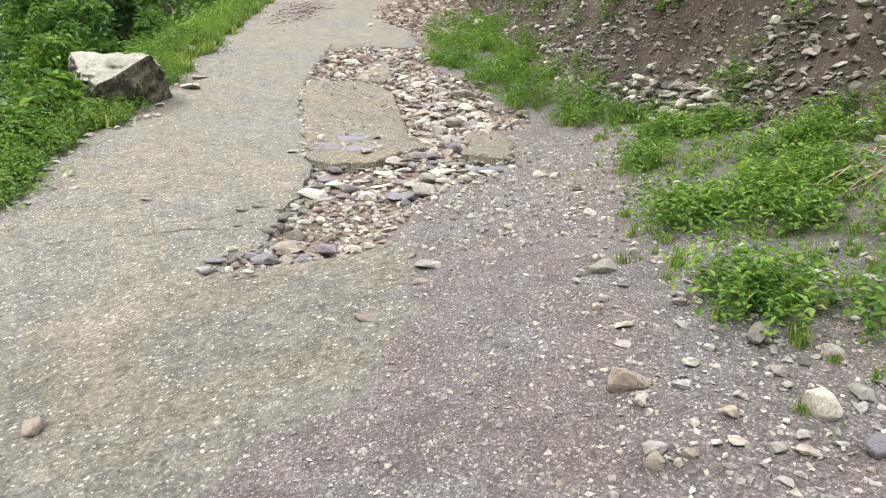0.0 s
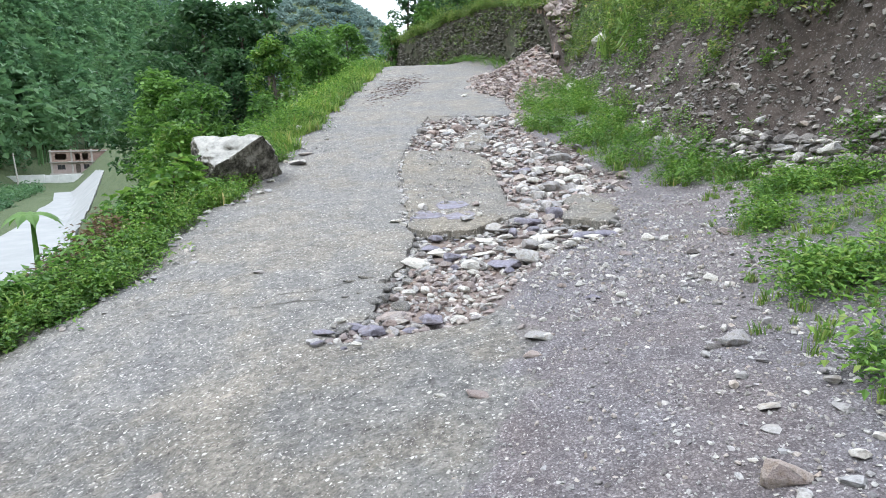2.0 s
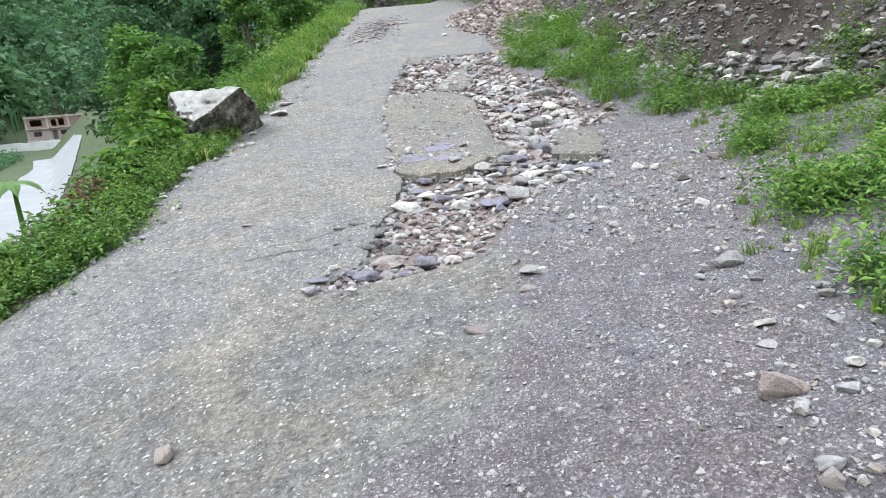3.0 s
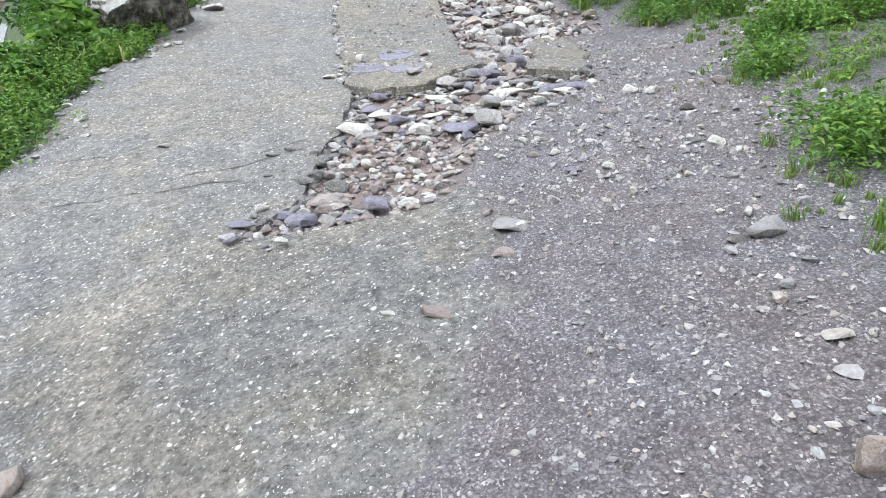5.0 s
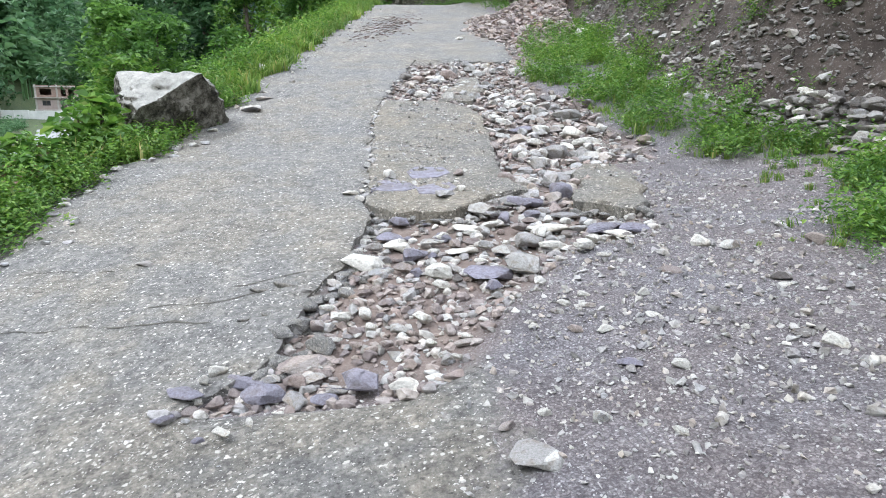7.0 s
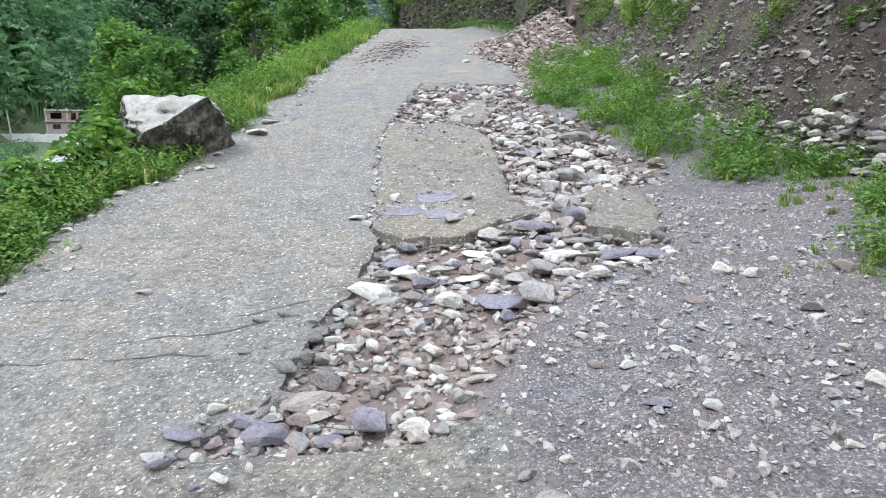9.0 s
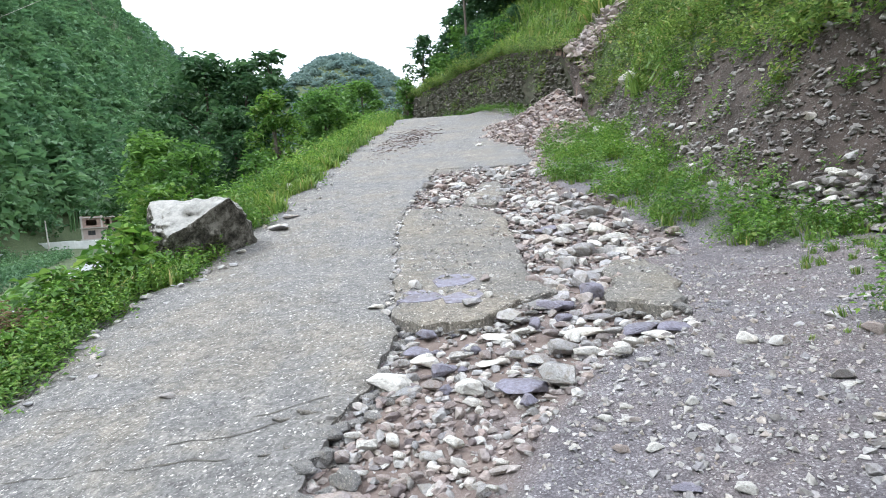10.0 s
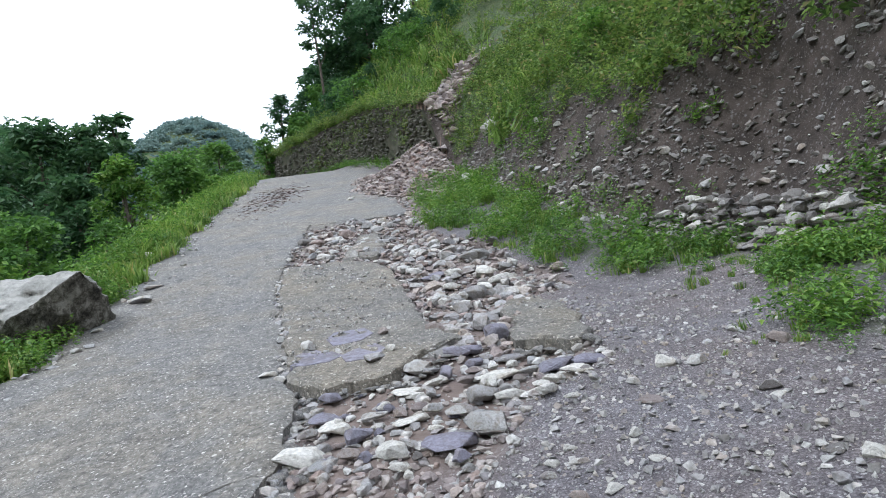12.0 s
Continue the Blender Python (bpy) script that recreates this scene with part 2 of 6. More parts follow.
def road_z(x, y):
    cross = np.clip(0.306 - 0.0287 * y, 0.0, 0.24)
    cross = np.where(y > 10, 0.019 * (1 - smooth(10, 18, y)), cross)
    return np.interp(y, _Y, _PROF) + cross * np.clip(x, -7, 5)


def edge_left(y):
    """The road's outer edge, above the valley."""
    near = -4.95 - 0.2 * np.clip(7 - y, 0, 12)
    far = -4.95 - 0.078 * (np.clip(y, 7, 33) - 7) - 0.75 * np.clip(y - 33, 0, 200)
    return np.where(y < 7, near, far) + 0.10 * np.sin(y * 1.9) + 0.06 * np.sin(y * 4.3)


_TY = [-40, -5, 0, 5, 8, 10, 11.4, 12.4, 15, 20, 23.3, 25.5, 28, 33, 38, 43, 47, 51, 60, 80, 200]
_TX = [8, 5.0, 4.6, 4.0, 3.62, 3.52, 3.3, 3.0, 2.3, 1.65, 1.5, 0.9, 0.3, -1.8, -4.7, -7.8, -9.6, -9.4, -3, 18, 120]


def toe(y):
    """Foot of the cut slope on the hill side."""
    return np.interp(y, _TY, _TX) + 0.12 * np.sin(y * 1.3)


_W = np.random.RandomState(5)
_waves = [(_W.uniform(-1, 1), _W.uniform(-1, 1), _W.uniform(0, 6.28)) for _ in range(60)]


def rough_of(x, y, size, layers=9, seed=0):
    """Smooth uneven field in about -1..1 with features of the given size."""
    s, amp, total = 0, 1.0, 0
    for i in range(layers):
        a, b, p = _waves[(i * 7 + seed * 3) % 60]
        k = (1.3 ** i) * 2.2 / size
        n = math.hypot(a, b) + 1e-6
        s = s + amp * np.sin((a * x + b * y) / n * k + p + 1.7 * np.sin((b * x - a * y) / n * k * 0.6 + p * 2))
        total += amp
        amp *= 0.86
    return s / total * 1.6


def weeds_from(y):
    """Where the weeds of the hill-side verge begin."""
    return np.interp(y, [1.5, 2.1, 2.8, 3.6, 4.5, 5.4, 6.9, 8, 9, 9.9, 10.6, 11.5, 13.3, 14.5, 16.3, 19, 22, 25], [2.3, 1.62, 1.38, 1.42, 1.58, 1.83, 1.98, 2.4, 2.6, 2.55, 2.12, 1.62, 1.05, 0.74, -0.1, -0.2, -0.2, 0.7])


def fan_edge(y):
    """Where the worn concrete gives way to the gravel fan of the hill side."""
    return np.interp(y, [0, 1.8, 2.35, 2.6, 2.85, 3.3, 3.6, 4.05, 4.5, 5.1, 5.6, 6.2, 7.0, 7.5, 8, 10, 30], [-1.6, -1.35, -1.02, -0.82, -0.46, -0.13, -0.05, -0.26, -0.2, -0.3, -0.42, -0.3, 0.1, 0.5, 0.6, 0.7, -1.5])


def cover_from(y):
    """How far above the slope's foot its green cover begins."""
    return np.interp(y, [2, 9, 11, 13, 16, 20, 24, 27], [1.9, 1.7, 1.5, 1.2, 0.95, 0.75, 0.55, 0.3])


def streak(x, y):
    """1 along the bare gully that the rock slide left on the slope."""
    d = np.abs(y - (26.2 + 0.6 * (x - 1.0)))
    return smooth(1.3, 0.6, d + 0.25 * np.clip(x - 2, 0, 3)) * smooth(0.4, 0.9, x) * smooth(4.6, 3.4, x) * smooth(0.15, 0.6, x - toe(y))


def crack(y):
    """The long crack between the outer slab and the washed-out strip."""
    return np.interp(y, [3.6, 4.6, 5.1, 5.45, 5.9, 6.25, 6.45, 7.2, 8.15, 8.5, 9.5, 10.7, 12, 12.9, 14, 15.75, 18.2, 22, 34, 60], [-2.1, -2.0, -1.78, -1.54, -1.52, -1.62, -1.5, -1.5, -1.56, -1.74, -1.94, -2.19, -2.45, -2.62, -2.71, -2.75, -2.76, -2.5, -2.4, -25])


def hole_mask(x, y):
    """1 inside the washed-out patch of the road and the gully that runs up it."""
    left = crack(y) + 0.02
    right = np.interp(y, [4.9, 5.02, 5.2, 5.5, 6.05, 6.4, 7.0, 7.2, 7.5, 8.3], [-1.0, -0.75, -0.5, -0.4, -0.3, -0.08, 0.14, 0.5, 0.85, 0.95])
    a = smooth(-0.10, 0.05, x - left) * smooth(-0.25, 0.2, right - x) * smooth(4.9, 5.12, y) * smooth(8.7, 8.3, y)
    gl = np.interp(y, [8.0, 8.4, 8.9, 10, 12, 13.3, 14.1, 14.4, 17.9, 18.3, 20, 26], [-0.5, -0.35, -0.08, -0.42, -0.64, -0.78, -1.2, -2.65, -2.65, -1.0, -0.6, -0.6])
    gr = np.interp(y, [8.0, 8.9, 9.8, 10.4, 10.8, 11.8, 12.7, 13.6, 14.5, 15, 16.3, 18.3, 26], [0.35, 0.48, 0.46, 0.62, 1.45, 1.6, 1.0, 1.0, 0.73, 0.3, -0.15, -0.12, 0.4])
    g = smooth(-0.15, 0.1, x - gl) * smooth(-0.2, 0.1, gr - x) * smooth(8.0, 8.3, y) * smooth(27, 25, y)
    return np.maximum(a, g * 0.8)


def height(x, y):
    x, y = np.asarray(x, float), np.asarray(y, float)
    r = road_z(x, y)
    r = r - 0.085 * hole_mask(x, y) + 0.010 * rough_of(x, y, 0.7, 8, 1)
    t = toe(y)
    el = edge_left(y)
    # verge on the hill side
    vg = smooth(0, 2.2, x - (t - 1.9)) * 0.30
    u = x - t
    wall = smooth(24.5, 27, y)
    cut = (1 - wall) * (1.9 + 0.9 * smooth(14, 10, y) * smooth(0.6, 2.4, u)) * smooth(0.0, 1.5, u) + wall * 2.4 * smooth(0.0, 0.25, u)
    up = np.clip(u - 0.9, 0, None)
    slope = 0.80 * up - 0.0011 * np.clip(up, 0, 300) ** 2
    slope = np.where(up > 300, 0.80 * 300 - 99, slope)
    bumps = smooth(0, 1.2, u) * (0.22 * rough_of(x, y, 2.2, 9, 2) + 0.6 * rough_of(x, y, 9, 5, 3) * smooth(1, 6, u))
    lip = cover_from(y) - 0.25 + 0.25 * rough_of(x * 0, y, 2.4, 7, 25)
    scarp = 0.75 * smooth(13.5, 10.5, y) * (smooth(-0.12, 0.14, u - lip) - 0.55 * smooth(0.3, 2.4, u))
    hill = r + vg + cut + slope + bumps + scarp
    # valley side
    v = el - x
    zfl = np.clip(-9.3 + 0.02 * y, -11, 6)
    ze = r - 0.05
    bank = ze + 0.10 * smooth(0, 0.5, v) * smooth(1.6, 0.6, v) - 0.72 * np.clip(v - 0.9, 0, None) + 0.12 * rough_of(x, y, 1.6, 8, 4) * smooth(0.2, 1.5, v)
    w = (x + 100) * -0.95 + (y - 90) * -0.30
    ridge = 1.12 * np.clip(w, 0, 190) + 8 * smooth(180, 230, w) - 0.5 * np.clip(w - 230, 0, 250)
    ridge = ridge + smooth(0, 60, w) * (10 * rough_of(x, y, 140, 6, 5) + 3 * rough_of(x, y, 40, 6, 6))
    peak = 186 * np.exp(-(((x + 284) / 150) ** 2 + ((y - 900) / 200) ** 2)) + 55 * np.exp(-(((x + 60) / 170) ** 2 + ((y - 1000) / 220) ** 2))
    floor_z = zfl + ridge + peak + 0.25 * rough_of(x, y, 12, 6, 7)
    left = np.maximum(bank, floor_z)
    z = np.where(u > 0, hill, np.where(v > 0, left, r + vg))
    return z


def h1(x, y):
    return float(height(np.array([x]), np.array([y]))[0])


# ---- helpers for meshes ----
def mesh_from(name, verts, faces, mat, smooth_shade=False, attr=None):
    """verts (n,3) and faces (m,3 or m,4) as arrays to one mesh."""
    me = bpy.data.meshes.new(name)
    verts = np.ascontiguousarray(verts, dtype=np.float32)
    faces = np.ascontiguousarray(faces, dtype=np.int32)
    k = faces.shape[1]
    me.vertices.add(len(verts))
    me.vertices.foreach_set("co", verts.ravel())
    me.loops.add(faces.size)
    me.loops.foreach_set("vertex_index", faces.ravel())
    me.polygons.add(len(faces))
    me.polygons.foreach_set("loop_start", np.arange(0, faces.size, k, dtype=np.int32))
    me.polygons.foreach_set("use_smooth", np.full(len(faces), smooth_shade, dtype=bool))
    if attr is not None:
        ca = me.color_attributes.new("zone", "FLOAT_COLOR", "POINT")
        ca.data.foreach_set("color", np.ascontiguousarray(attr, dtype=np.float32).ravel())
    me.materials.append(mat)
    me.update(calc_edges=True)
    return me


def part(name, bm, mat, parent=None, label=""):
    me = bpy.data.meshes.new(name)
    bm.to_mesh(me)
    bm.free()
    me.materials.append(mat)
    ob = new(name, me)
    ob.parent = parent
    if label:
        ob["label"] = label
    return ob


def scatter(templates, pos, yaw, size, tilt=None, pick=None, seed=0):
    """Joins copies of the templates (verts, tris) at the given places into one array pair."""
    rs = np.random.RandomState(seed)
    n = len(pos)
    pick = rs.randint(0, len(templates), n) if pick is None else pick
    tilt = np.zeros((n, 2)) if tilt is None else tilt
    size = np.asarray(size, float)
    if size.ndim == 1:
        size = np.repeat(size[:, None], 3, 1)
    V, F, off = [], [], 0
    for k, (tv, tf) in enumerate(templates):
        ids = np.nonzero(pick == k)[0]
        if not len(ids):
            continue
        v = tv[None] * size[ids][:, None, :]
        c, s = np.cos(tilt[ids, 0])[:, None], np.sin(tilt[ids, 0])[:, None]
        v = np.stack([v[..., 0], v[..., 1] * c - v[..., 2] * s, v[..., 1] * s + v[..., 2] * c], -1)
        c, s = np.cos(tilt[ids, 1])[:, None], np.sin(tilt[ids, 1])[:, None]
        v = np.stack([v[..., 0] * c + v[..., 2] * s, v[..., 1], -v[..., 0] * s + v[..., 2] * c], -1)
        c, s = np.cos(yaw[ids])[:, None], np.sin(yaw[ids])[:, None]
        v = np.stack([v[..., 0] * c - v[..., 1] * s, v[..., 0] * s + v[..., 1] * c, v[..., 2]], -1)
        v = v + pos[ids][:, None, :]
        f = tf[None] + (np.arange(len(ids)) * len(tv))[:, None, None] + off
        V.append(v.reshape(-1, 3))
        F.append(f.reshape(-1, 3))
        off += len(ids) * len(tv)
    return np.concatenate(V), np.concatenate(F)


def stone_shape(seed, flat=0.6, points=14, cut=0.0):
    """An angular broken stone about 1 across, resting on z = 0."""
    rs = np.random.RandomState(seed)
    p = rs.normal(size=(points, 3))
    p /= np.linalg.norm(p, axis=1)[:, None]
    p *= rs.uniform(0.72, 1.0, (points, 1))
    p *= np.array([0.55, 0.40, 0.5 * flat])
    p[:, 2] = np.clip(p[:, 2], -0.30 * flat, 0.36 * flat)
    bm = bmesh.new()
    for q in p:
        bm.verts.new(q)
    out = bmesh.ops.convex_hull(bm, input=bm.verts)
    bmesh.ops.delete(bm, geom=[v for v in bm.verts if not v.link_faces], context="VERTS")
    bmesh.ops.triangulate(bm, faces=bm.faces)
    bm.verts.index_update()
    v = np.array([q.co[:] for q in bm.verts])
    f = np.array([[q.index for q in fc.verts] for fc in bm.faces])
    bm.free()
    v[:, 2] -= v[:, 2].min()
    return v, f


SCREE = [stone_shape(60 + i, 0.75 if i % 3 else 0.42, 12) for i in range(10)]
STONES = [stone_shape(i, 0.75 if i % 3 else 0.42, 15 + i % 4) for i in range(14)]
PEBBLES = [stone_shape(40 + i, 0.8, 8) for i in range(6)]


# ---- the ground, one sheet to the horizon ----
def build_ground():
    near = np.arange(0.4, 3.0, 0.06)
    mid = 3.0 * 1.0145 ** np.arange(0, 212)
    far = mid[-1] * 1.03 ** np.arange(1, 135)
    rr = np.concatenate([near, mid, far])
    ang = np.concatenate([np.radians(np.arange(-62, 62, 0.38)), np.radians(np.arange(62, 298, 4.0))])
    A, R = np.meshgrid(ang, rr)
    X, Y = -0.2 + R * np.sin(A), -1.0 + R * np.cos(A)
    Z = height(X, Y)
    nr, na = X.shape
    verts = np.stack([X.ravel(), Y.ravel(), Z.ravel()], -1)
    verts = np.concatenate([verts, [[-0.2, -1.0, h1(-0.2, -1.0)]]])
    i = np.arange(nr - 1)[:, None] * na
    j = np.arange(na)[None]
    jn = (j + 1) % na
    quads = np.stack([i + j, i + na + j, i + na + jn, i + jn], -1).reshape(-1, 4)[:, ::-1]
    tri0 = np.stack([np.full(na, nr * na), np.arange(na), (np.arange(na) + 1) % na], -1)
    tris = np.concatenate([quads[:, [0, 1, 2]], quads[:, [0, 2, 3]], tri0[:, ::-1]])
    x, y = verts[:, 0], verts[:, 1]
    u, v = x - toe(y), edge_left(y) - x
    # gravel fan on the hill side of the road and in the hole
    gravel = np.maximum(smooth(-0.45, 0.45, x - fan_edge(y) + 0.22 * rough_of(x, y, 0.9, 9, 22)), hole_mask(x, y))
    earth = smooth(-0.3, 0.5, u) * smooth(1.2, 0.2, u - 0.35 * rough_of(x, y, 2.5, 8, 9) - cover_from(y))
    green = np.maximum(0.8 * smooth(-0.2, 1.0, u - 0.35 * rough_of(x, y, 2.5, 8, 9) - cover_from(y)), smooth(-0.1, 0.6, v))
    green = np.maximum(green, 0.36 * smooth(-0.1, 0.5, x - weeds_from(y)) * smooth(0.5, -0.1, u) * (y > 2))
    green = green * (1 - streak(x, y))
    earth = np.maximum(earth, streak(x, y))
    silt = 0.85 * hole_mask(x, y) * smooth(5.0, 5.4, y) * np.clip(1.1 + 0.6 * rough_of(x, y, 0.8, 8, 24), 0, 1)
    zone = np.stack([gravel, green, earth, silt], -1)
    ob = new("ground", mesh_from("ground", verts, tris, M_GROUND, True, zone))
    return tagged(ob, "gravel, bare earth and grassy hillside ground", "ground", kind="structure")


build_ground()


# ---- broken concrete slabs of the road ----
def slab(name, left, right, y0, y1, top, seed, step=0.10, cols=28, parent=None, front=None, ragged=0.05, mat=None):
    """A slab between two curves left(y), right(y) with a ragged outline and real broken sides."""
    rows = max(4, int((y1 - y0) / step))
    t = np.linspace(0, 1, rows + 1)
    s = np.linspace(0, 1, cols + 1)
    T, S = np.meshgrid(t, s, indexing="ij")
    f0 = np.zeros_like(s) if front is None else front(s)
    Y = y0 + (y1 - y0) * T + f0[None] * (1 - T) ** 3
    Lx, Rx = left(Y), right(Y)
    Lx = Lx + ragged * rough_of(Y * 0 + seed, Y, 0.5, 9, seed)
    Rx = Rx + ragged * rough_of(Y * 0 + seed + 3, Y, 0.45, 9, seed + 1)
    X = Lx + (Rx - Lx) * S
    Y = Y + ragged * rough_of(X, X * 0 + seed, 0.4, 9, seed + 2) * np.where((T < 0.02) | (T > 0.98), 1, 0)
    Zt = road_z(X, Y) + 0.010 * rough_of(X, Y, 0.7, 8, 1) + (top(X, Y) if callable(top) else top)
    edge = (T == 0) | (T == 1) | (S == 0) | (S == 1)
    Zt = Zt - edge * (0.022 + 0.018 * rough_of(X, Y, 0.22, 8, seed + 4))
    n, m = X.shape
    top_v = np.stack([X, Y, Zt], -1).reshape(-1, 3)
    idx = np.arange(n * m).reshape(n, m)
    quads = np.stack([idx[:-1, :-1], idx[:-1, 1:], idx[1:, 1:], idx[1:, :-1]], -1).reshape(-1, 4)
    loop = np.concatenate([idx[0, :], idx[1:, -1], idx[-1, -2::-1], idx[-2:0:-1, 0]])
    low = top_v[loop].copy()
    rs = np.random.RandomState(seed)
    low[:, 2] -= 0.16
    low[:, :2] += rs.uniform(-0.02, 0.02, (len(loop), 2))
    b = len(top_v) + np.arange(len(loop))
    ln, bn = np.roll(loop, -1), np.roll(b, -1)
    sides = np.stack([loop, b, bn, ln], -1)
    ob = new(name, mesh_from(name, np.concatenate([top_v, low]), np.concatenate([quads, sides]), mat or M_CONC))
    ob.parent = parent
    return ob


def on_slab(x, y):
    """How far the slabs' tops lie above the bare ground."""
    outer = (x < crack(y)) & (y > 4.3)
    inner = (x > crack(y) + 0.1) & (x < np.interp(y, [8.1, 8.9, 10, 12.1, 13.7], [-0.5, -0.15, -0.5, -0.72, -1.2])) & (y > 8.25) & (y < 13.9)
    small = (x > 0.52) & (x < 0.95) & (y > 8.2) & (y < 10.2)
    return np.where(outer, 0.004 + 0.035 * smooth(4.4, 6.2, y), np.where(inner | small, 0.048, 0.0))


road = tagged(new("road"), "worn broken concrete hill road with washed-out gully", "road", kind="structure")
slab("concrete_slab", lambda y: edge_left(y) + 0.02, crack, 4.2, 34, lambda x, y: 0.004 + 0.035 * smooth(4.4, 6.2, y), 1, 0.07, 40, road, None, 0.07)
slab("concrete_slab", lambda y: crack(y) + 0.07, lambda y: np.interp(y, [8.1, 8.3, 8.55, 8.9, 9.5, 10, 10.8, 12.1, 13.1, 13.7, 14.1], [-0.5, -0.41, -0.25, -0.08, -0.3, -0.42, -0.5, -0.64, -0.76, -1.12, -1.5]), 8.15, 14.1, 0.05, 2, 0.07, 30, road,
     lambda s: 0.15 * smooth(0.2, 0.0, s) + 0.72 * smooth(0.66, 1.0, s), 0.06, M_MUDDY)
slab("concrete_slab", lambda y: np.interp(y, [7.9, 8.3, 8.9, 9.8, 10.4], [0.45, 0.34, 0.48, 0.46, 0.62]), lambda y: np.interp(y, [7.9, 8.2, 9.3, 10.3], [0.82, 0.98, 1.13, 0.98]), 8.3, 10.35, 0.05, 3, 0.06, 16, road, lambda s: -0.36 * smooth(0.1, 0.8, s), 0.06, M_MUDDY)
slab("concrete_slab", lambda y: np.interp(y, [14.2, 16.4], [-1.75, -1.45]), lambda y: np.interp(y, [14.2, 15.4, 16.4], [-1.05, -0.95, -1.1]), 14.3, 16.4, 0.02, 5, 0.08, 12, road, None, 0.10, M_MUDDY)
slab("concrete_slab", lambda y: crack(y) - 0.3, lambda y: np.interp(y, [18.2, 20, 34], [-0.35, -0.6, -1.6]), 18.3, 33.5, 0.03, 4, 0.12, 16, road)


# ---- boulder beside the road ----
def boulder():
    bm = bmesh.new()
    bmesh.ops.create_icosphere(bm, subdivisions=6, radius=1.2)
    across, front, up = Vector((0.87, 0.49, 0)), Vector((0.49, -0.87, 0)), Vector((0, 0, 1))
    planes = [(across * i + front * j + up * k, d) for i, j, k, d in (
        (-0.32, 0.53, 0.79, 0.30), (0.47, 0.78, -0.42, 0.21), (0.05, -0.1, 1.0, 0.47), (-1.0, 0.1, 0.05, 0.74), (1.0, 0.15, 0.15, 0.72), (0.1, -1.0, 0.1, 0.70), (0.0, 0.2, -1.0, 0.58), (-0.7, 0.7, -0.1, 0.66), (0.75, -0.1, 0.66, 0.66))]
    for v in bm.verts:
        co = v.co.copy()
        for n, d in planes:
            n = Vector(n).normalized()
            ex = co.dot(n) - d
            if ex > 0:
                co -= n * ex * 0.96
        k = noise.fractal(co * 3.2, 0.7, 2.2, 7) * (0.06 if co.z > 0.1 else 0.10) + noise.noise(co * 1.9) * 0.035 - 0.03 * abs(noise.noise(Vector((co.x * 2, co.y * 2, co.z * 9)))) - 0.05 * max(0.0, noise.noise(co * 4.0 + Vector((3, 1, 2))))
        co += co.normalized() * k
        v.co = co
    for f in bm.faces:
        f.smooth = True
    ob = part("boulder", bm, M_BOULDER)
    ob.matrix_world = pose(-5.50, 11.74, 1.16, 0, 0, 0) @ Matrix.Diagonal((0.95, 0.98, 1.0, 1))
    return tagged(ob, "large angular pale grey boulder beside the road", "boulder")


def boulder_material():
    m, nt, b = material("boulder_rock_with_shade")
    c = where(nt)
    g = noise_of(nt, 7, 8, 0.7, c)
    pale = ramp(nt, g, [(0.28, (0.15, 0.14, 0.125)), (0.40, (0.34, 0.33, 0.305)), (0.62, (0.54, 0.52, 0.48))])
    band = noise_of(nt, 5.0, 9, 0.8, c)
    # near-black tones paint the shade of the side and undercut faces
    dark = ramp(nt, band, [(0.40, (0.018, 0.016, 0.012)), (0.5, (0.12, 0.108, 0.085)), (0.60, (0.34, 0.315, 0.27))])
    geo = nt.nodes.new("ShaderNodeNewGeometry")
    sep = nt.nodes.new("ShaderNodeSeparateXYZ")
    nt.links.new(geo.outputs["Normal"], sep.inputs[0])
    # mixed by facing: pale where turned up, the shade colour elsewhere
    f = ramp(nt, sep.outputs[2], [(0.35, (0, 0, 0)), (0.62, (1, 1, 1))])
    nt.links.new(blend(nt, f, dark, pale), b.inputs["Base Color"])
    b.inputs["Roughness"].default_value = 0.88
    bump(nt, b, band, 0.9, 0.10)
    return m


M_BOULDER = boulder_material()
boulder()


# ---- loose stones ----
def worn_shape(shape, seed):
    """The broken stone with chipped, slightly rounded edges and uneven faces."""
    v, f = shape
    bm = bmesh.new()
    vs = [bm.verts.new(q) for q in v]
    for t in f:
        bm.faces.new([vs[k] for k in t])
    bmesh.ops.dissolve_limit(bm, angle_limit=radians(14), verts=bm.verts, edges=bm.edges)
    bmesh.ops.bevel(bm, geom=list(bm.edges), offset=0.022, segments=1, affect="EDGES")
    bmesh.ops.triangulate(bm, faces=bm.faces)
    bmesh.ops.subdivide_edges(bm, edges=[e for e in bm.edges if e.calc_length() > 0.3], cuts=1)
    bmesh.ops.triangulate(bm, faces=bm.faces)
    off = Vector((seed * 3.1, seed * 1.7, 0))
    for q in bm.verts:
        c = q.co + off
        q.co += q.normal * (0.034 * noise.noise(c * 6.0) + 0.026 * noise.noise(c * 15.0))
    bm.verts.index_update()
    v = np.array([q.co[:] for q in bm.verts])
    f = np.array([[q.index for q in fc.verts] for fc in bm.faces])
    bm.free()
    return v, f


WORN = [worn_shape(s, i) for i, s in enumerate(STONES)]


def stone_mesh(name, shape, mat):
    v, f = shape
    me = mesh_from(name, v, f, mat, True)
    me.set_sharp_from_angle(angle=radians(32))
    return me


STONE_MESH = {k: [stone_mesh("stone", s, m) for s in WORN] for k, m in (("mixed", M_STONE), ("pink", M_PINK), ("slate", M_SLATE), ("dark", M_DARKST), ("pale", M_PALE), ("concrete", M_CONC))}


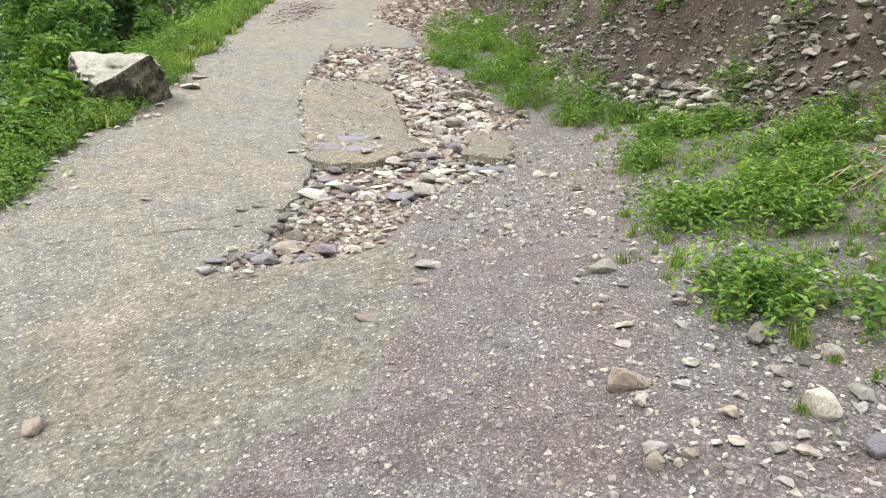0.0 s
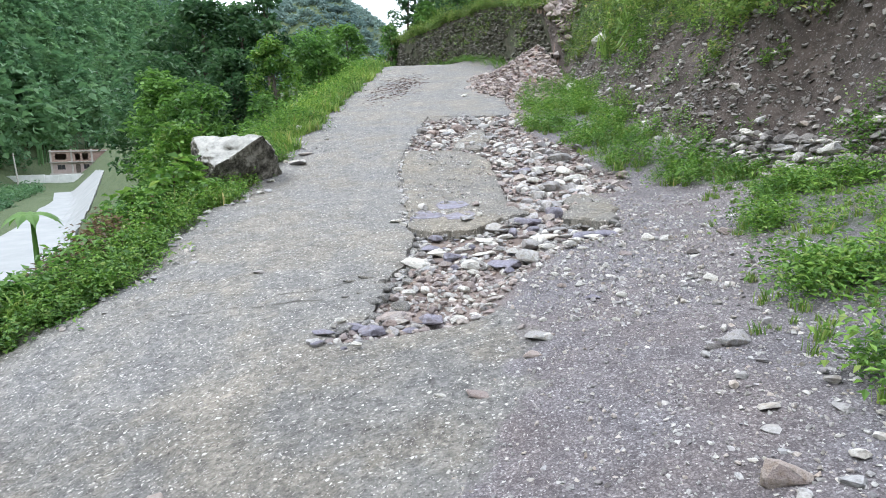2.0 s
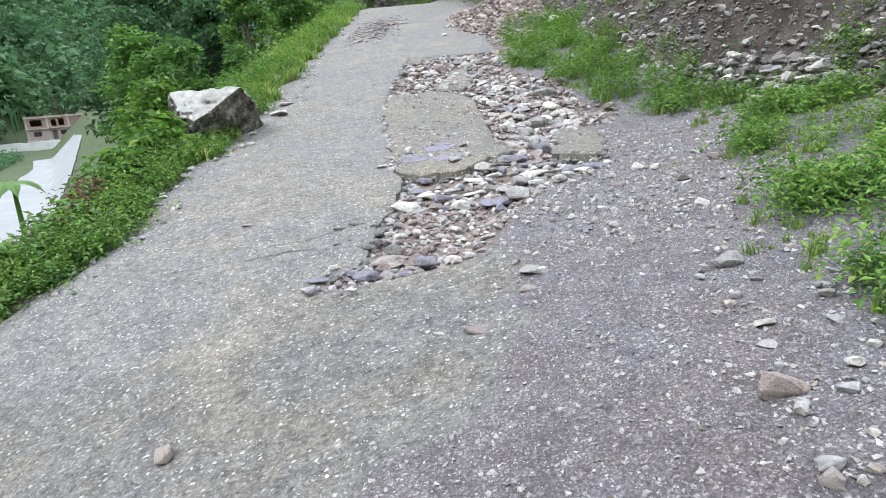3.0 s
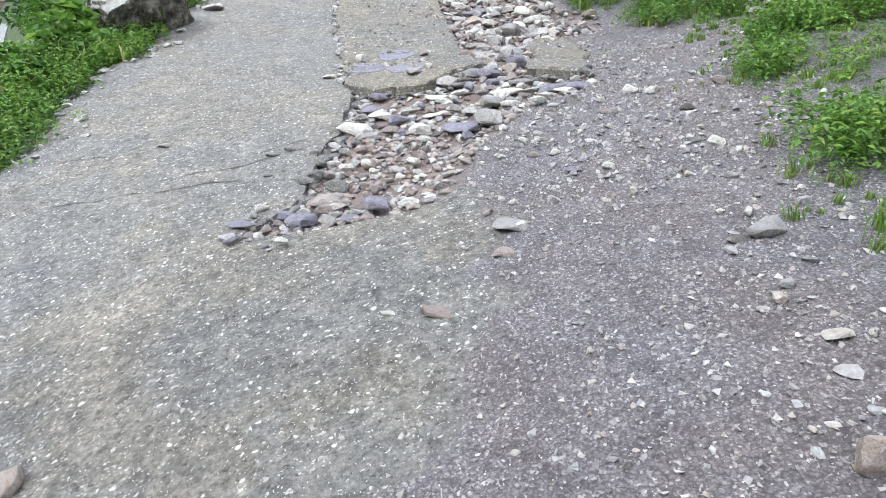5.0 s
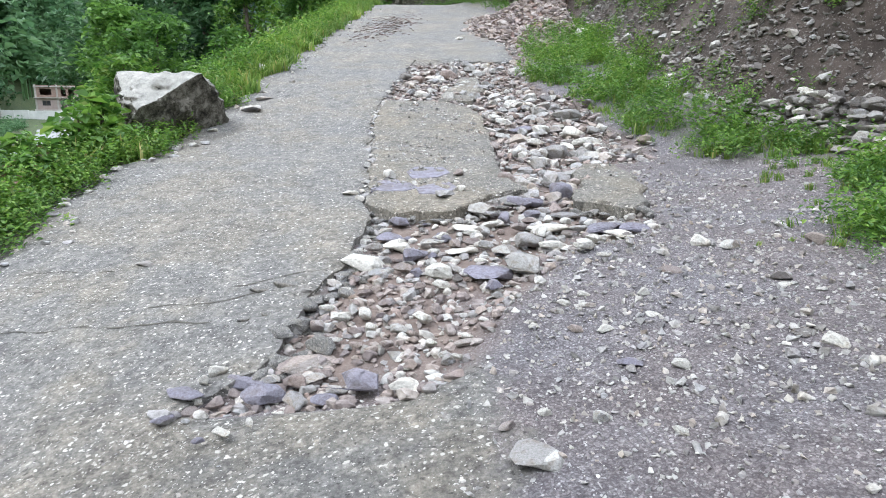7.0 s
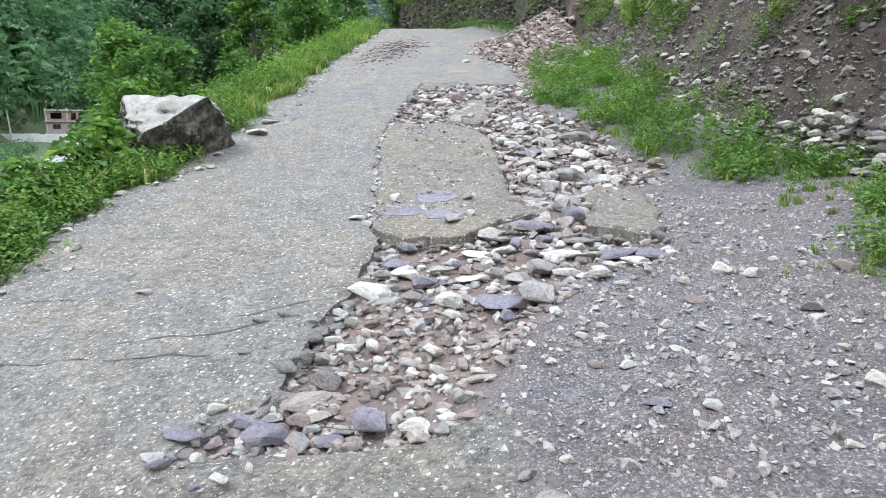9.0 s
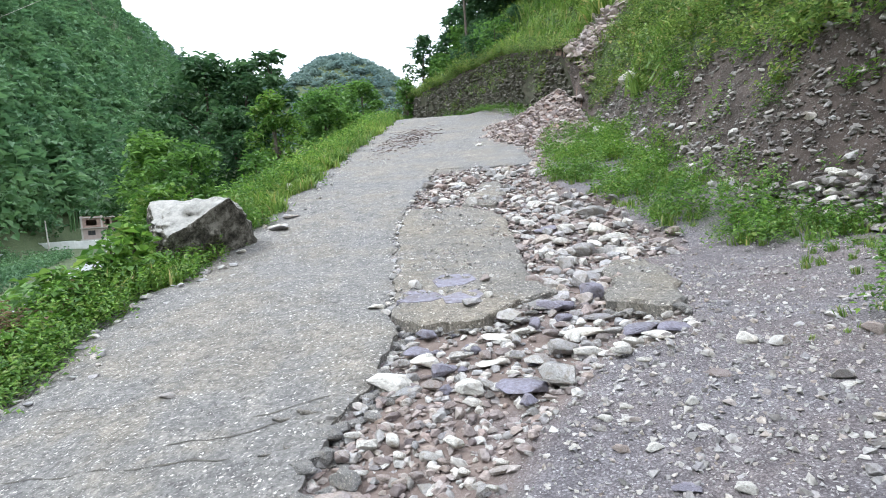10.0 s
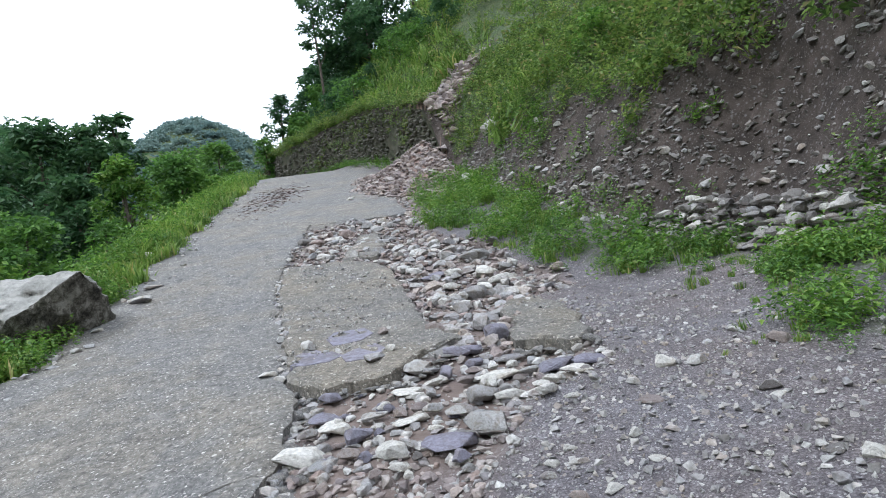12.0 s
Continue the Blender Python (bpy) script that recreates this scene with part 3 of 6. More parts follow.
def put_stone(x, y, size, tone="mixed", shape=0, yaw=0.0, sink=0.12, flat=1.0, label="", group="", parent=None, name="stone", z=None, tilt=0.0):
    ob = new(name, STONE_MESH[tone][shape % len(STONES)])
    zz = h1(x, y) if z is None else z
    ob.matrix_world = pose(x, y, zz - sink * size * flat * 0.5, tilt, tilt * 0.6, yaw) @ Matrix.Diagonal((size * (1.0 + 0.22 * math.sin(yaw * 1.7 + shape)), size, size * flat, 1))
    if parent is not None:
        ob.parent = parent
    else:
        tagged(ob, label or "angular grey broken stone lying on the road", "stone", group)
    return ob


# single stones that lie apart on the road and its verge
NEAR = [
    # x, y, size, tone, flatness, label
    (0.78, 2.50, 0.20, "pink", 1.2, "brownish squared stone lying on gravel"),
    (1.42, 2.66, 0.24, "dark", 1.0, "grey smooth stone beside the weeds"),
    (1.36, 2.08, 0.17, "pale", 1.6, "cream white jagged stone on gravel"),
    (1.44, 1.85, 0.17, "slate", 0.9, "bluish grey stone on gravel"),
    (0.73, 1.98, 0.14, "mixed", 0.8, "small pale flat stone on gravel"),
    (1.62, 2.42, 0.13, "mixed", 1.2, "small pinkish grey stone by the weeds"),
    (1.50, 2.42, 0.10, "dark", 0.8, "small dark stone by the weeds"),
    (-2.19, 3.08, 0.22, "pink", 0.8, "flat brownish stone on the worn concrete"),
    (-2.36, 2.72, 0.18, "pale", 0.9, "pale stone on the worn concrete"),
    (-1.46, 2.86, 0.08, "dark", 1.0, "small dark stone on the worn concrete"),
    (-0.46, 3.72, 0.20, "pink", 0.7, "tan broken stone on the worn concrete"),
    (-0.70, 3.80, 0.09, "pale", 0.6, "small white stone on the worn concrete"),
    (-0.09, 4.47, 0.34, "mixed", 0.4, "flat pale blue-grey slab of stone on gravel"),
    (-0.13, 4.16, 0.20, "pink", 0.5, "flat pinkish stone on gravel"),
    (1.04, 3.88, 0.26, "mixed", 0.8, "pale pointed stone half buried in gravel"),
    (0.92, 3.86, 0.15, "dark", 0.6, "dark clod on gravel"),
]
FARTHER = [
    (2.22, 7.0, 0.24, "slate", 0.7, "grey slate at the edge of the weeds"),
    (-3.22, 7.05, 0.22, "dark", 0.35, "dark flake in the concrete road"),
    (-1.63, 9.40, 0.27, "mixed", 0.9, "pale stone on the broken slab"),
    (-0.77, 8.80, 0.20, "pale", 0.8, "pale stone on the broken slab"),
    (-0.86, 9.55, 0.22, "pink", 0.8, "pinkish stone on the broken slab"),
    (-0.30, 9.45, 0.40, "pink", 0.8, "pinkish grey stone beside the gully"),
    (-1.94, 8.80, 0.30, "pale", 0.5, "flat pale stone on the road"),
    (-5.15, 9.75, 0.30, "mixed", 0.8, "grey stone at the road's outer edge"),
    (-4.85, 13.3, 0.62, "mixed", 0.6, "flat grey stone beside the boulder"),
    (-4.95, 14.1, 0.40, "mixed", 0.8, "grey stone at the road's outer edge"),
    (-2.05, 21.9, 0.55, "pale", 1.0, "white stone at the foot of the rubble pile"),
    (-5.0, 12.0, 0.30, "pale", 0.6, "pale stone beside the boulder"),
    (-5.9, 16.5, 0.45, "pale", 1.0, "white stone in the grass verge"),
]
for i, (x, y, size, tone, flat, label) in enumerate(NEAR + FARTHER):
        put_stone(x, y, size * 0.9, tone, i * 3 + 1 if flat >= 0.7 else 3 * (i % 5), i * 67.0 if flat >= 0.7 else 30 * math.sin(i), 0.15, flat if flat >= 0.7 else flat * 1.6, label, z=h1(x, y) + float(on_slab(np.array(x), np.array(y))))

# the larger stones of the washed-out hole, the gravel fan and the gully: x, y, size, tone, flatness
TAIL = [
    (-1.61, 5.28, 0.20, "slate", 0.5), (-1.44, 5.15, 0.24, "slate", 0.45), (-1.88, 5.09, 0.23, "slate", 0.25), (-1.85, 4.88, 0.11, "slate", 0.4),
    (-1.25, 5.07, 0.18, "mixed", 0.6), (-1.11, 5.08, 0.18, "slate", 0.3), (-0.95, 5.20, 0.25, "slate", 0.5), (-0.71, 5.15, 0.16, "pale", 0.6),
    (-1.08, 5.18, 0.13, "mixed", 0.5), (-1.31, 5.25, 0.19, "pink", 0.6), (-1.32, 5.42, 0.36, "pink", 0.4), (-1.28, 5.61, 0.21, "concrete", 0.8),
    (-1.77, 5.32, 0.10, "pale", 0.9), (-1.80, 5.22, 0.09, "pale", 0.9), (-1.78, 5.10, 0.07, "pale", 0.9), (-1.48, 5.33, 0.13, "mixed", 0.6),
    (-1.47, 4.73, 0.10, "pale", 0.6), (-1.56, 4.69, 0.06, "slate", 0.5), (-1.37, 4.81, 0.07, "pale", 0.7), (-1.23, 5.29, 0.16, "mixed", 0.5),
]
MIDDLE = [
    (-1.28, 6.02, 0.19, "pale", 0.7), (-1.11, 6.05, 0.16, "pale", 0.7), (-1.04, 5.84, 0.13, "pale", 0.7), (-1.43, 6.22, 0.13, "pale", 0.6),
    (-0.74, 5.92, 0.18, "pale", 0.6), (-0.89, 5.63, 0.11, "pink", 0.6), (-1.58, 6.18, 0.29, "concrete", 0.45), (-0.55, 5.44, 0.12, "mixed", 0.6),
    (-0.47, 5.38, 0.08, "pale", 0.7), (-1.39, 5.91, 0.18, "pink", 0.6), (-0.86, 5.80, 0.14, "mixed", 0.6), (-1.09, 5.66, 0.12, "pink", 0.5),
    (-0.81, 6.20, 0.15, "pink", 0.4), (-0.96, 5.96, 0.11, "mixed", 0.6), (-1.24, 5.73, 0.10, "mixed", 0.6), (-1.79, 6.45, 0.25, "concrete", 0.4),
    (-1.94, 6.39, 0.25, "concrete", 0.35), (-1.24, 6.26, 0.12, "pink", 0.5), (-0.64, 5.60, 0.10, "pale", 0.6), (-0.98, 5.58, 0.13, "pink", 0.5),
    (-1.74, 5.99, 0.15, "concrete", 0.4), (-1.87, 5.95, 0.14, "concrete", 0.4), (-0.44, 5.61, 0.08, "pale", 0.7),
]
UPPER = [
    (-1.34, 6.89, 0.42, "pale", 0.45), (-1.01, 6.80, 0.18, "pink", 0.7), (-0.98, 7.09, 0.22, "slate", 0.6), (-0.72, 6.67, 0.30, "pale", 0.55),
    (-0.68, 6.46, 0.13, "pale", 0.7), (-0.57, 6.54, 0.11, "dark", 0.9), (-0.63, 6.77, 0.14, "mixed", 0.7), (-0.37, 6.58, 0.39, "slate", 0.4),
    (-0.13, 6.64, 0.37, "mixed", 0.7), (-0.32, 6.39, 0.16, "slate", 0.6), (-1.18, 7.35, 0.32, "pale", 0.4), (-1.35, 7.33, 0.16, "mixed", 0.7),
    (-1.26, 7.98, 0.22, "slate", 0.5), (-1.28, 7.57, 0.26, "slate", 0.4), (-0.61, 7.16, 0.28, "pale", 0.35), (-0.44, 7.26, 0.18, "mixed", 0.6),
    (-0.63, 7.79, 0.29, "pale", 0.35), (-0.26, 7.08, 0.25, "mixed", 0.5), (-0.88, 7.40, 0.20, "mixed", 0.5), (-0.80, 7.56, 0.17, "pale", 0.6),
    (-1.20, 6.75, 0.26, "mixed", 0.4), (-0.83, 6.46, 0.14, "pink", 0.6), (-1.35, 6.67, 0.13, "pink", 0.6), (-1.22, 7.03, 0.17, "mixed", 0.6),
]
BACK = [
    (-0.09, 7.25, 0.32, "mixed", 0.6), (0.12, 7.64, 0.40, "pale", 0.35), (-0.16, 7.71, 0.18, "pink", 0.7), (-0.27, 7.98, 0.22, "slate", 0.6),
    (-0.04, 8.09, 0.22, "slate", 0.5), (-0.18, 8.48, 0.24, "slate", 0.6), (-0.03, 8.48, 0.21, "slate", 0.6), (0.28, 8.78, 0.26, "slate", 0.9),
    (0.27, 8.07, 0.33, "mixed", 0.35), (0.30, 6.87, 0.20, "pale", 0.6), (0.42, 7.13, 0.19, "pale", 0.6), (0.54, 7.59, 0.41, "slate", 0.3),
    (0.63, 7.23, 0.24, "pale", 0.35), (0.09, 7.18, 0.27, "pale", 0.45), (0.34, 7.63, 0.20, "mixed", 0.5), (-0.43, 7.64, 0.20, "mixed", 0.5),
    (0.79, 7.45, 0.29, "slate", 0.25), (0.07, 8.21, 0.20, "mixed", 0.6), (-0.40, 7.85, 0.17, "pale", 0.6), (0.65, 6.92, 0.15, "mixed", 0.5),
    (0.13, 6.67, 0.12, "mixed", 0.6), (0.42, 6.64, 0.11, "pale", 0.6),
]
FAN = [
    (1.13, 6.88, 0.20, "pale", 0.8), (1.30, 6.76, 0.20, "mixed", 0.6), (1.87, 6.79, 0.17, "pink", 0.8), (1.37, 6.06, 0.14, "dark", 0.7),
    (1.35, 5.96, 0.13, "pale", 0.3), (0.82, 6.33, 0.18, "pink", 0.4), (0.58, 5.06, 0.13, "pale", 0.6), (0.37, 5.13, 0.11, "slate", 0.5),
    (0.18, 4.68, 0.10, "mixed", 0.9), (-0.04, 4.74, 0.07, "pale", 0.8), (0.15, 5.54, 0.09, "pink", 0.8), (0.30, 5.51, 0.11, "pale", 0.6),
    (1.27, 5.16, 0.17, "pale", 0.6), (-0.19, 4.66, 0.08, "pink", 0.7), (0.46, 4.55, 0.07, "pale", 0.7), (0.57, 5.97, 0.11, "pale", 0.8),
    (0.23, 6.02, 0.08, "pale", 0.8), (0.24, 5.84, 0.10, "mixed", 0.5), (0.57, 5.68, 0.12, "pale", 0.3), (0.96, 5.41, 0.06, "pale", 0.8),
    (1.19, 5.29, 0.16, "dark", 0.3), (0.07, 5.79, 0.10, "mixed", 0.6), (0.11, 5.90, 0.09, "pale", 0.7), (-0.07, 5.62, 0.08, "pale", 0.7),
]
GULLY = [
    (0.55, 13.16, 0.56, "mixed", 0.6), (0.15, 13.48, 0.45, "mixed", 0.6), (0.61, 12.17, 0.49, "pale", 0.6), (0.77, 11.67, 0.47, "pale", 0.5),
    (0.30, 10.96, 0.53, "mixed", 0.7), (0.51, 11.40, 0.39, "pale", 0.5), (-0.15, 12.47, 0.56, "slate", 0.3), (-0.13, 11.00, 0.38, "mixed", 0.6),
    (-0.13, 10.12, 0.29, "pink", 0.6), (0.05, 10.61, 0.28, "mixed", 0.7), (-0.61, 13.01, 0.32, "mixed", 0.7), (-1.75, 16.36, 0.57, "pink", 0.7),
    (-2.35, 16.02, 0.46, "pink", 0.6), (-1.90, 14.55, 0.41, "mixed", 0.5), (1.35, 11.53, 0.40, "pink", 0.4), (1.60, 11.80, 0.34, "pink", 0.7),
    (0.96, 11.01, 0.32, "mixed", 0.5), (0.17, 12.40, 0.37, "pale", 0.6), (0.94, 12.41, 0.37, "mixed", 0.5), (0.05, 11.71, 0.38, "pale", 0.5),
    (-1.44, 14.67, 0.34, "pink", 0.6), (-0.51, 11.44, 0.34, "pink", 0.5), (-2.63, 16.24, 0.39, "dark", 0.6), (-0.32, 14.01, 0.43, "mixed", 0.5),
]
TONES = {"slate": "purple grey slate", "pale": "pale cream stone", "mixed": "grey angular stone", "pink": "pinkish tan stone", "concrete": "broken lump of road concrete", "dark": "dark grey stone"}
for k, (table, place) in enumerate(((TAIL, "at the tip of the washed-out hole"), (MIDDLE, "in the reddish earth of the hole"), (UPPER, "among the rubble of the hole"), (BACK, "under the slab's broken edge"), (FAN, "lying on the gravel"), (GULLY, "in the stony gully"))):
    for i, (x, y, size, tone, flat) in enumerate(table):
        slim = 3 * ((i * 5 + k) % 5) if flat < 0.45 else 3 * ((i * 7 + k) % 4) + 1 + i % 2
        put_stone(x, y + size * 0.15, size * (1.2 if tone == "slate" else 0.98), tone, slim, 36 * math.sin(i * 2.7 + k), 0.12 if table is not FAN else 0.2, flat * (1.9 if flat < 0.45 else 1.25), TONES[tone] + " " + place, "" if table is FAN else "rubble in the washed-out hole",
                  z=h1(x, y) + (0.0 if table is FAN else 0.03), tilt=9 * math.sin(i * 1.9 + k))

# slate patch let into the slab
def plate(x, y, rx, ry, seed):
    rs = np.random.RandomState(seed)
    bm = bmesh.new()
    n = 6
    ring = []
    for k in range(n):
        a = 2 * math.pi * k / n + rs.uniform(-0.2, 0.2)
        r = rs.uniform(0.75, 1.1)
        px, py = x + rx * r * math.cos(a), y + ry * r * math.sin(a)
        ring.append(bm.verts.new((px, py, h1(px, py) + 0.045 + 0.010)))
    f = bm.faces.new(ring)
    ex = bmesh.ops.extrude_face_region(bm, geom=[f])
    bmesh.ops.translate(bm, verts=[g for g in ex["geom"] if isinstance(g, bmesh.types.BMVert)], vec=(0, 0, -0.05))
    bmesh.ops.recalc_face_normals(bm, faces=bm.faces)
    tagged(part("slate_slab", bm, M_SLATE), "flat purple slate slab set in the concrete", "slate slab", "slates set in the broken slab")


for k, (x, y, rx, ry) in enumerate(((-1.24, 9.62, 0.28, 0.40), (-1.02, 8.92, 0.25, 0.28), (-1.48, 8.98, 0.26, 0.20), (-1.60, 9.22, 0.14, 0.10))):
    plate(x, y, rx, ry, 80 + k)

M_RUST = stone_material("rusty_shale", [(0.15, 0.09, 0.08), (0.24, 0.17, 0.16), (0.11, 0.08, 0.08)])
RS = np.random.RandomState(11)


def sample(n, xr, yr, keep, gap=None, rs=RS):
    """Places in a box that keep() accepts, gap(y) apart."""
    out = []
    tries = 0
    while len(out) < n and tries < n * 60:
        tries += 1
        x, y = rs.uniform(*xr), rs.uniform(*yr)
        if rs.uniform() > keep(x, y):
            continue
        if gap is not None and any((x - a) ** 2 + (y - b) ** 2 < gap * gap for a, b in out[-150:]):
            continue
        out.append((x, y))
    return out


def mask1(x, y):
    return float(hole_mask(np.array([x]), np.array([y]))[0])


# smaller rubble between them, stone by stone
for k, (x, y) in enumerate(sample(128, (-1.8, 1.0), (5.0, 8.2), lambda x, y: (mask1(x, y) > 0.45) * (1.0 if y > 6.5 else 0.5) * (0.12 if -1.0 < x < -0.2 and 5.85 < y < 6.5 else 1), 0.10)):
    size = RS.uniform(0.07, 0.17) * (1.15 if y > 6.6 else 0.85)
    tone = RS.choice(["mixed", "mixed", "pale", "pale", "pink", "slate"] if y > 6.5 else ["pink", "pink", "mixed", "pale"])
    put_stone(x, y, size, tone, int(RS.randint(14)), RS.uniform(0, 360), 0.05, RS.uniform(0.5, 0.9), "small angular broken stone in the washed-out hole", "rubble in the washed-out hole",
              z=h1(x, y), tilt=RS.uniform(-16, 16))


def stuff(name, templates, pts, sizes, mat, label, category, tilt=0.2, seed=0, lift=0.0, sink=0.1, flat=None):
    pts = np.asarray(pts, float)
    rs = np.random.RandomState(seed)
    n = len(pts)
    z = height(pts[:, 0], pts[:, 1]) if pts.shape[1] == 2 else pts[:, 2]
    sizes = np.asarray(sizes, float)
    pos = np.stack([pts[:, 0], pts[:, 1], z + lift - sink * sizes * 0.3], -1)
    sz = np.stack([sizes, sizes, sizes * (rs.uniform(0.6, 1.1, n) if flat is None else flat)], -1)
    v, f = scatter(templates, pos, rs.uniform(0, 6.28, n), sz, rs.uniform(-tilt, tilt, (n, 2)), seed=seed)
    return tagged(new(name, mesh_from(name, v, f, mat)), label, category, kind="stuff")


def many(n, xr, yr, keep, seed):
    """Vectorised sampling: keep gets arrays and gives chances."""
    rs = np.random.RandomState(seed)
    got, left = [], n
    for _ in range(40):
        x, y = rs.uniform(*xr, n * 2), rs.uniform(*yr, n * 2)
        ok = rs.uniform(size=n * 2) < keep(x, y)
        got.append(np.stack([x[ok], y[ok]], -1))
        left -= ok.sum()
        if left <= 0:
            break
    return np.concatenate(got)[:n]


def skewed(n, lo, hi, seed, power=2.5):
    return lo + (hi - lo) * np.random.RandomState(seed).uniform(size=n) ** power


def fan(x, y):
    return smooth(-0.35, 0.35, x - fan_edge(y) + 0.22 * rough_of(x, y, 0.9, 9, 22)) * (x < weeds_from(y) + 0.6)


p = many(430, (-2.8, 1.6), (8.2, 18.3), lambda x, y: hole_mask(x, y), 19)
q = many(2400, (-2.8, 1.7), (8.3, 19), lambda x, y: hole_mask(x, y), 15)
stuff("gully_rubble", SCREE, q, skewed(len(q), 0.04, 0.2, 16, 1.9), M_PINK, "small pinkish rubble between the gully's stones", "rubble", 0.3, 17, 0.02)
stuff("gully_stones", STONES, p, skewed(len(p), 0.09, 0.34, 20, 1.5), M_STONE, "pale broken stones filling the gully", "stones", 0.3, 18, 0.02)
p = many(2600, (-2.8, 1.7), (4.9, 27), lambda x, y: hole_mask(x, y) * np.clip(8 / y, 0, 1), 21)
stuff("rubble", STONES, p, skewed(len(p), 0.025, 0.14, 22, 1.9), M_STONE, "small broken stones along the gully", "rubble", 0.3, 23)
p = many(15000, (-1.8, 3.2), (1.2, 13), lambda x, y: fan(x, y) * np.clip(4.5 / y, 0, 1), 24)
stuff("gravel", PEBBLES, p, skewed(len(p), 0.010, 0.052, 25, 3.2), M_STONE, "loose grey gravel over the road's side", "gravel", 0.3, 26, 0.0, 0.3)
p = many(16000, (-5.2, 0.9), (1.2, 16), lambda x, y: (x > edge_left(y) + 0.1) * np.clip(4.0 / y, 0, 1) * (0.45 + 0.4 * rough_of(x, y, 1.2, 8, 12)) * (1 - hole_mask(x, y)), 27)
zz = height(p[:, 0], p[:, 1]) + on_slab(p[:, 0], p[:, 1])
stuff("grit", PEBBLES, np.c_[p, zz], skewed(len(p), 0.016, 0.070, 28, 2.6), M_STONE, "pale grit and pebbles on the worn concrete", "grit", 0.2, 29, 0.0, 0.9, 0.55)
p = many(700, (-2.3, 1.2), (8.2, 14), lambda x, y: (on_slab(x, y) > 0.045) * np.clip(0.25 + rough_of(x, y, 0.8, 8, 27), 0.05, 1), 99)
stuff("slab_grit", PEBBLES, np.c_[p, height(p[:, 0], p[:, 1]) + on_slab(p[:, 0], p[:, 1])], skewed(len(p), 0.02, 0.09, 100, 2.2), M_STONE, "stones and grit scattered on the broken slab", "grit", 0.3, 101)
p = many(1500, (-0.6, 2.2), (4.6, 10), lambda x, y: fan(x, y) * smooth(2.4, 0.2, np.abs(x - 0.4)) * smooth(0.9, 0.2, hole_mask(x, y)), 98)
stuff("pale_gravel", PEBBLES, p, skewed(len(p), 0.02, 0.085, 97, 2.4), M_STONE, "pale coarse gravel washed out beside the hole", "gravel", 0.3, 96)
p = many(280, (0.3, 3.0), (1.4, 9), lambda x, y: fan(x, y) * smooth(0.1, 1.2, x), 30)
stuff("stones", STONES, p, skewed(len(p), 0.03, 0.10, 31, 2.6), M_STONE, "scattered small stones on the gravel", "stones", 0.3, 32)
p = many(520, (-2.0, 0.4), (4.8, 7.0), lambda x, y: hole_mask(x, y) > 0.4, 86)
stuff("pink_rubble", STONES, p, skewed(len(p), 0.03, 0.13, 87, 1.5), M_PINK, "small pinkish stones in the hole's reddish earth", "rubble", 0.3, 88)
# rubble along the crack between the slabs and along the outer edge
yy = np.random.RandomState(33).uniform(4.9, 16, 330)
p = np.random.RandomState(90).normal((-4.75, 24.8), (0.45, 1.7), (900, 2))
stuff("road_debris", SCREE, p, skewed(900, 0.04, 0.20, 91, 1.4), M_RUST, "reddish brown debris spread on the far road", "debris", 0.1, 92, 0.035, 0.1, 0.3)
p = np.stack([crack(yy) + 0.04 + np.random.RandomState(34).normal(0, 0.06, 330), yy], -1)
stuff("crack_stones", STONES, p, skewed(330, 0.03, 0.17, 35, 3), M_STONE, "stones lodged in the crack between slabs", "stones", 0.3, 36, 0.0)
yy = np.random.RandomState(37).uniform(6, 32, 420)
p = np.stack([edge_left(yy) + np.abs(np.random.RandomState(38).normal(0.05, 0.28, 420)), yy], -1)
stuff("edge_stones", SCREE, p, skewed(420, 0.03, 0.18, 39, 3.2), M_STONE, "stones along the road's outer edge", "stones", 0.3, 40, 0.03)


# ---- pinkish rubble slid down onto the road ----
def slide_height(x, y):
    """Where the slide's tongue lies, and how high: highest against the wall."""
    d = np.hypot((x - 0.55) / 2.75, (y - 26.2) / np.where(y < 26.2, 6.4, 3.2)) + 0.06 * rough_of(x, y, 1.2, 7, 23)
    m = smooth(1.08, 0.86, d) * smooth(0.05, -0.3, x - toe(y))
    return m, 1.05 * np.clip(1 - d, 0, 1) ** 1.4 * m


mx, my = np.meshgrid(np.linspace(-3.2, 1.9, 42), np.linspace(17.3, 28.6, 70), indexing="ij")
mm, mh = slide_height(mx, my)
base = height(mx, my)
verts = np.stack([mx, my, base + mh - 0.06 + 0.05 * rough_of(mx, my, 0.6, 8, 13) * mm], -1).reshape(-1, 3)
ii = np.arange(42 * 70).reshape(42, 70)
quads = np.stack([ii[:-1, :-1], ii[1:, :-1], ii[1:, 1:], ii[:-1, 1:]], -1).reshape(-1, 4)
M_RED = plain_material("red_earth", (0.16, 0.10, 0.08), (0.27, 0.19, 0.16), 5.0, 0.95, 0.5)
tagged(new("debris_mound", mesh_from("debris_mound", verts, quads, M_RED, True)), "heap of reddish earth and broken rock slid onto the road", "heap")
p = many(3000, (-3.4, 1.9), (17.4, 28), lambda x, y: slide_height(x, y)[0], 41)
pz = height(p[:, 0], p[:, 1]) + slide_height(p[:, 0], p[:, 1])[1] - 0.03
stuff("slide_stones", SCREE, np.c_[p, pz], skewed(len(p), 0.07, 0.32, 42, 1.8), M_PINK, "pinkish angular stones of the rock slide", "stones", 0.4, 43)
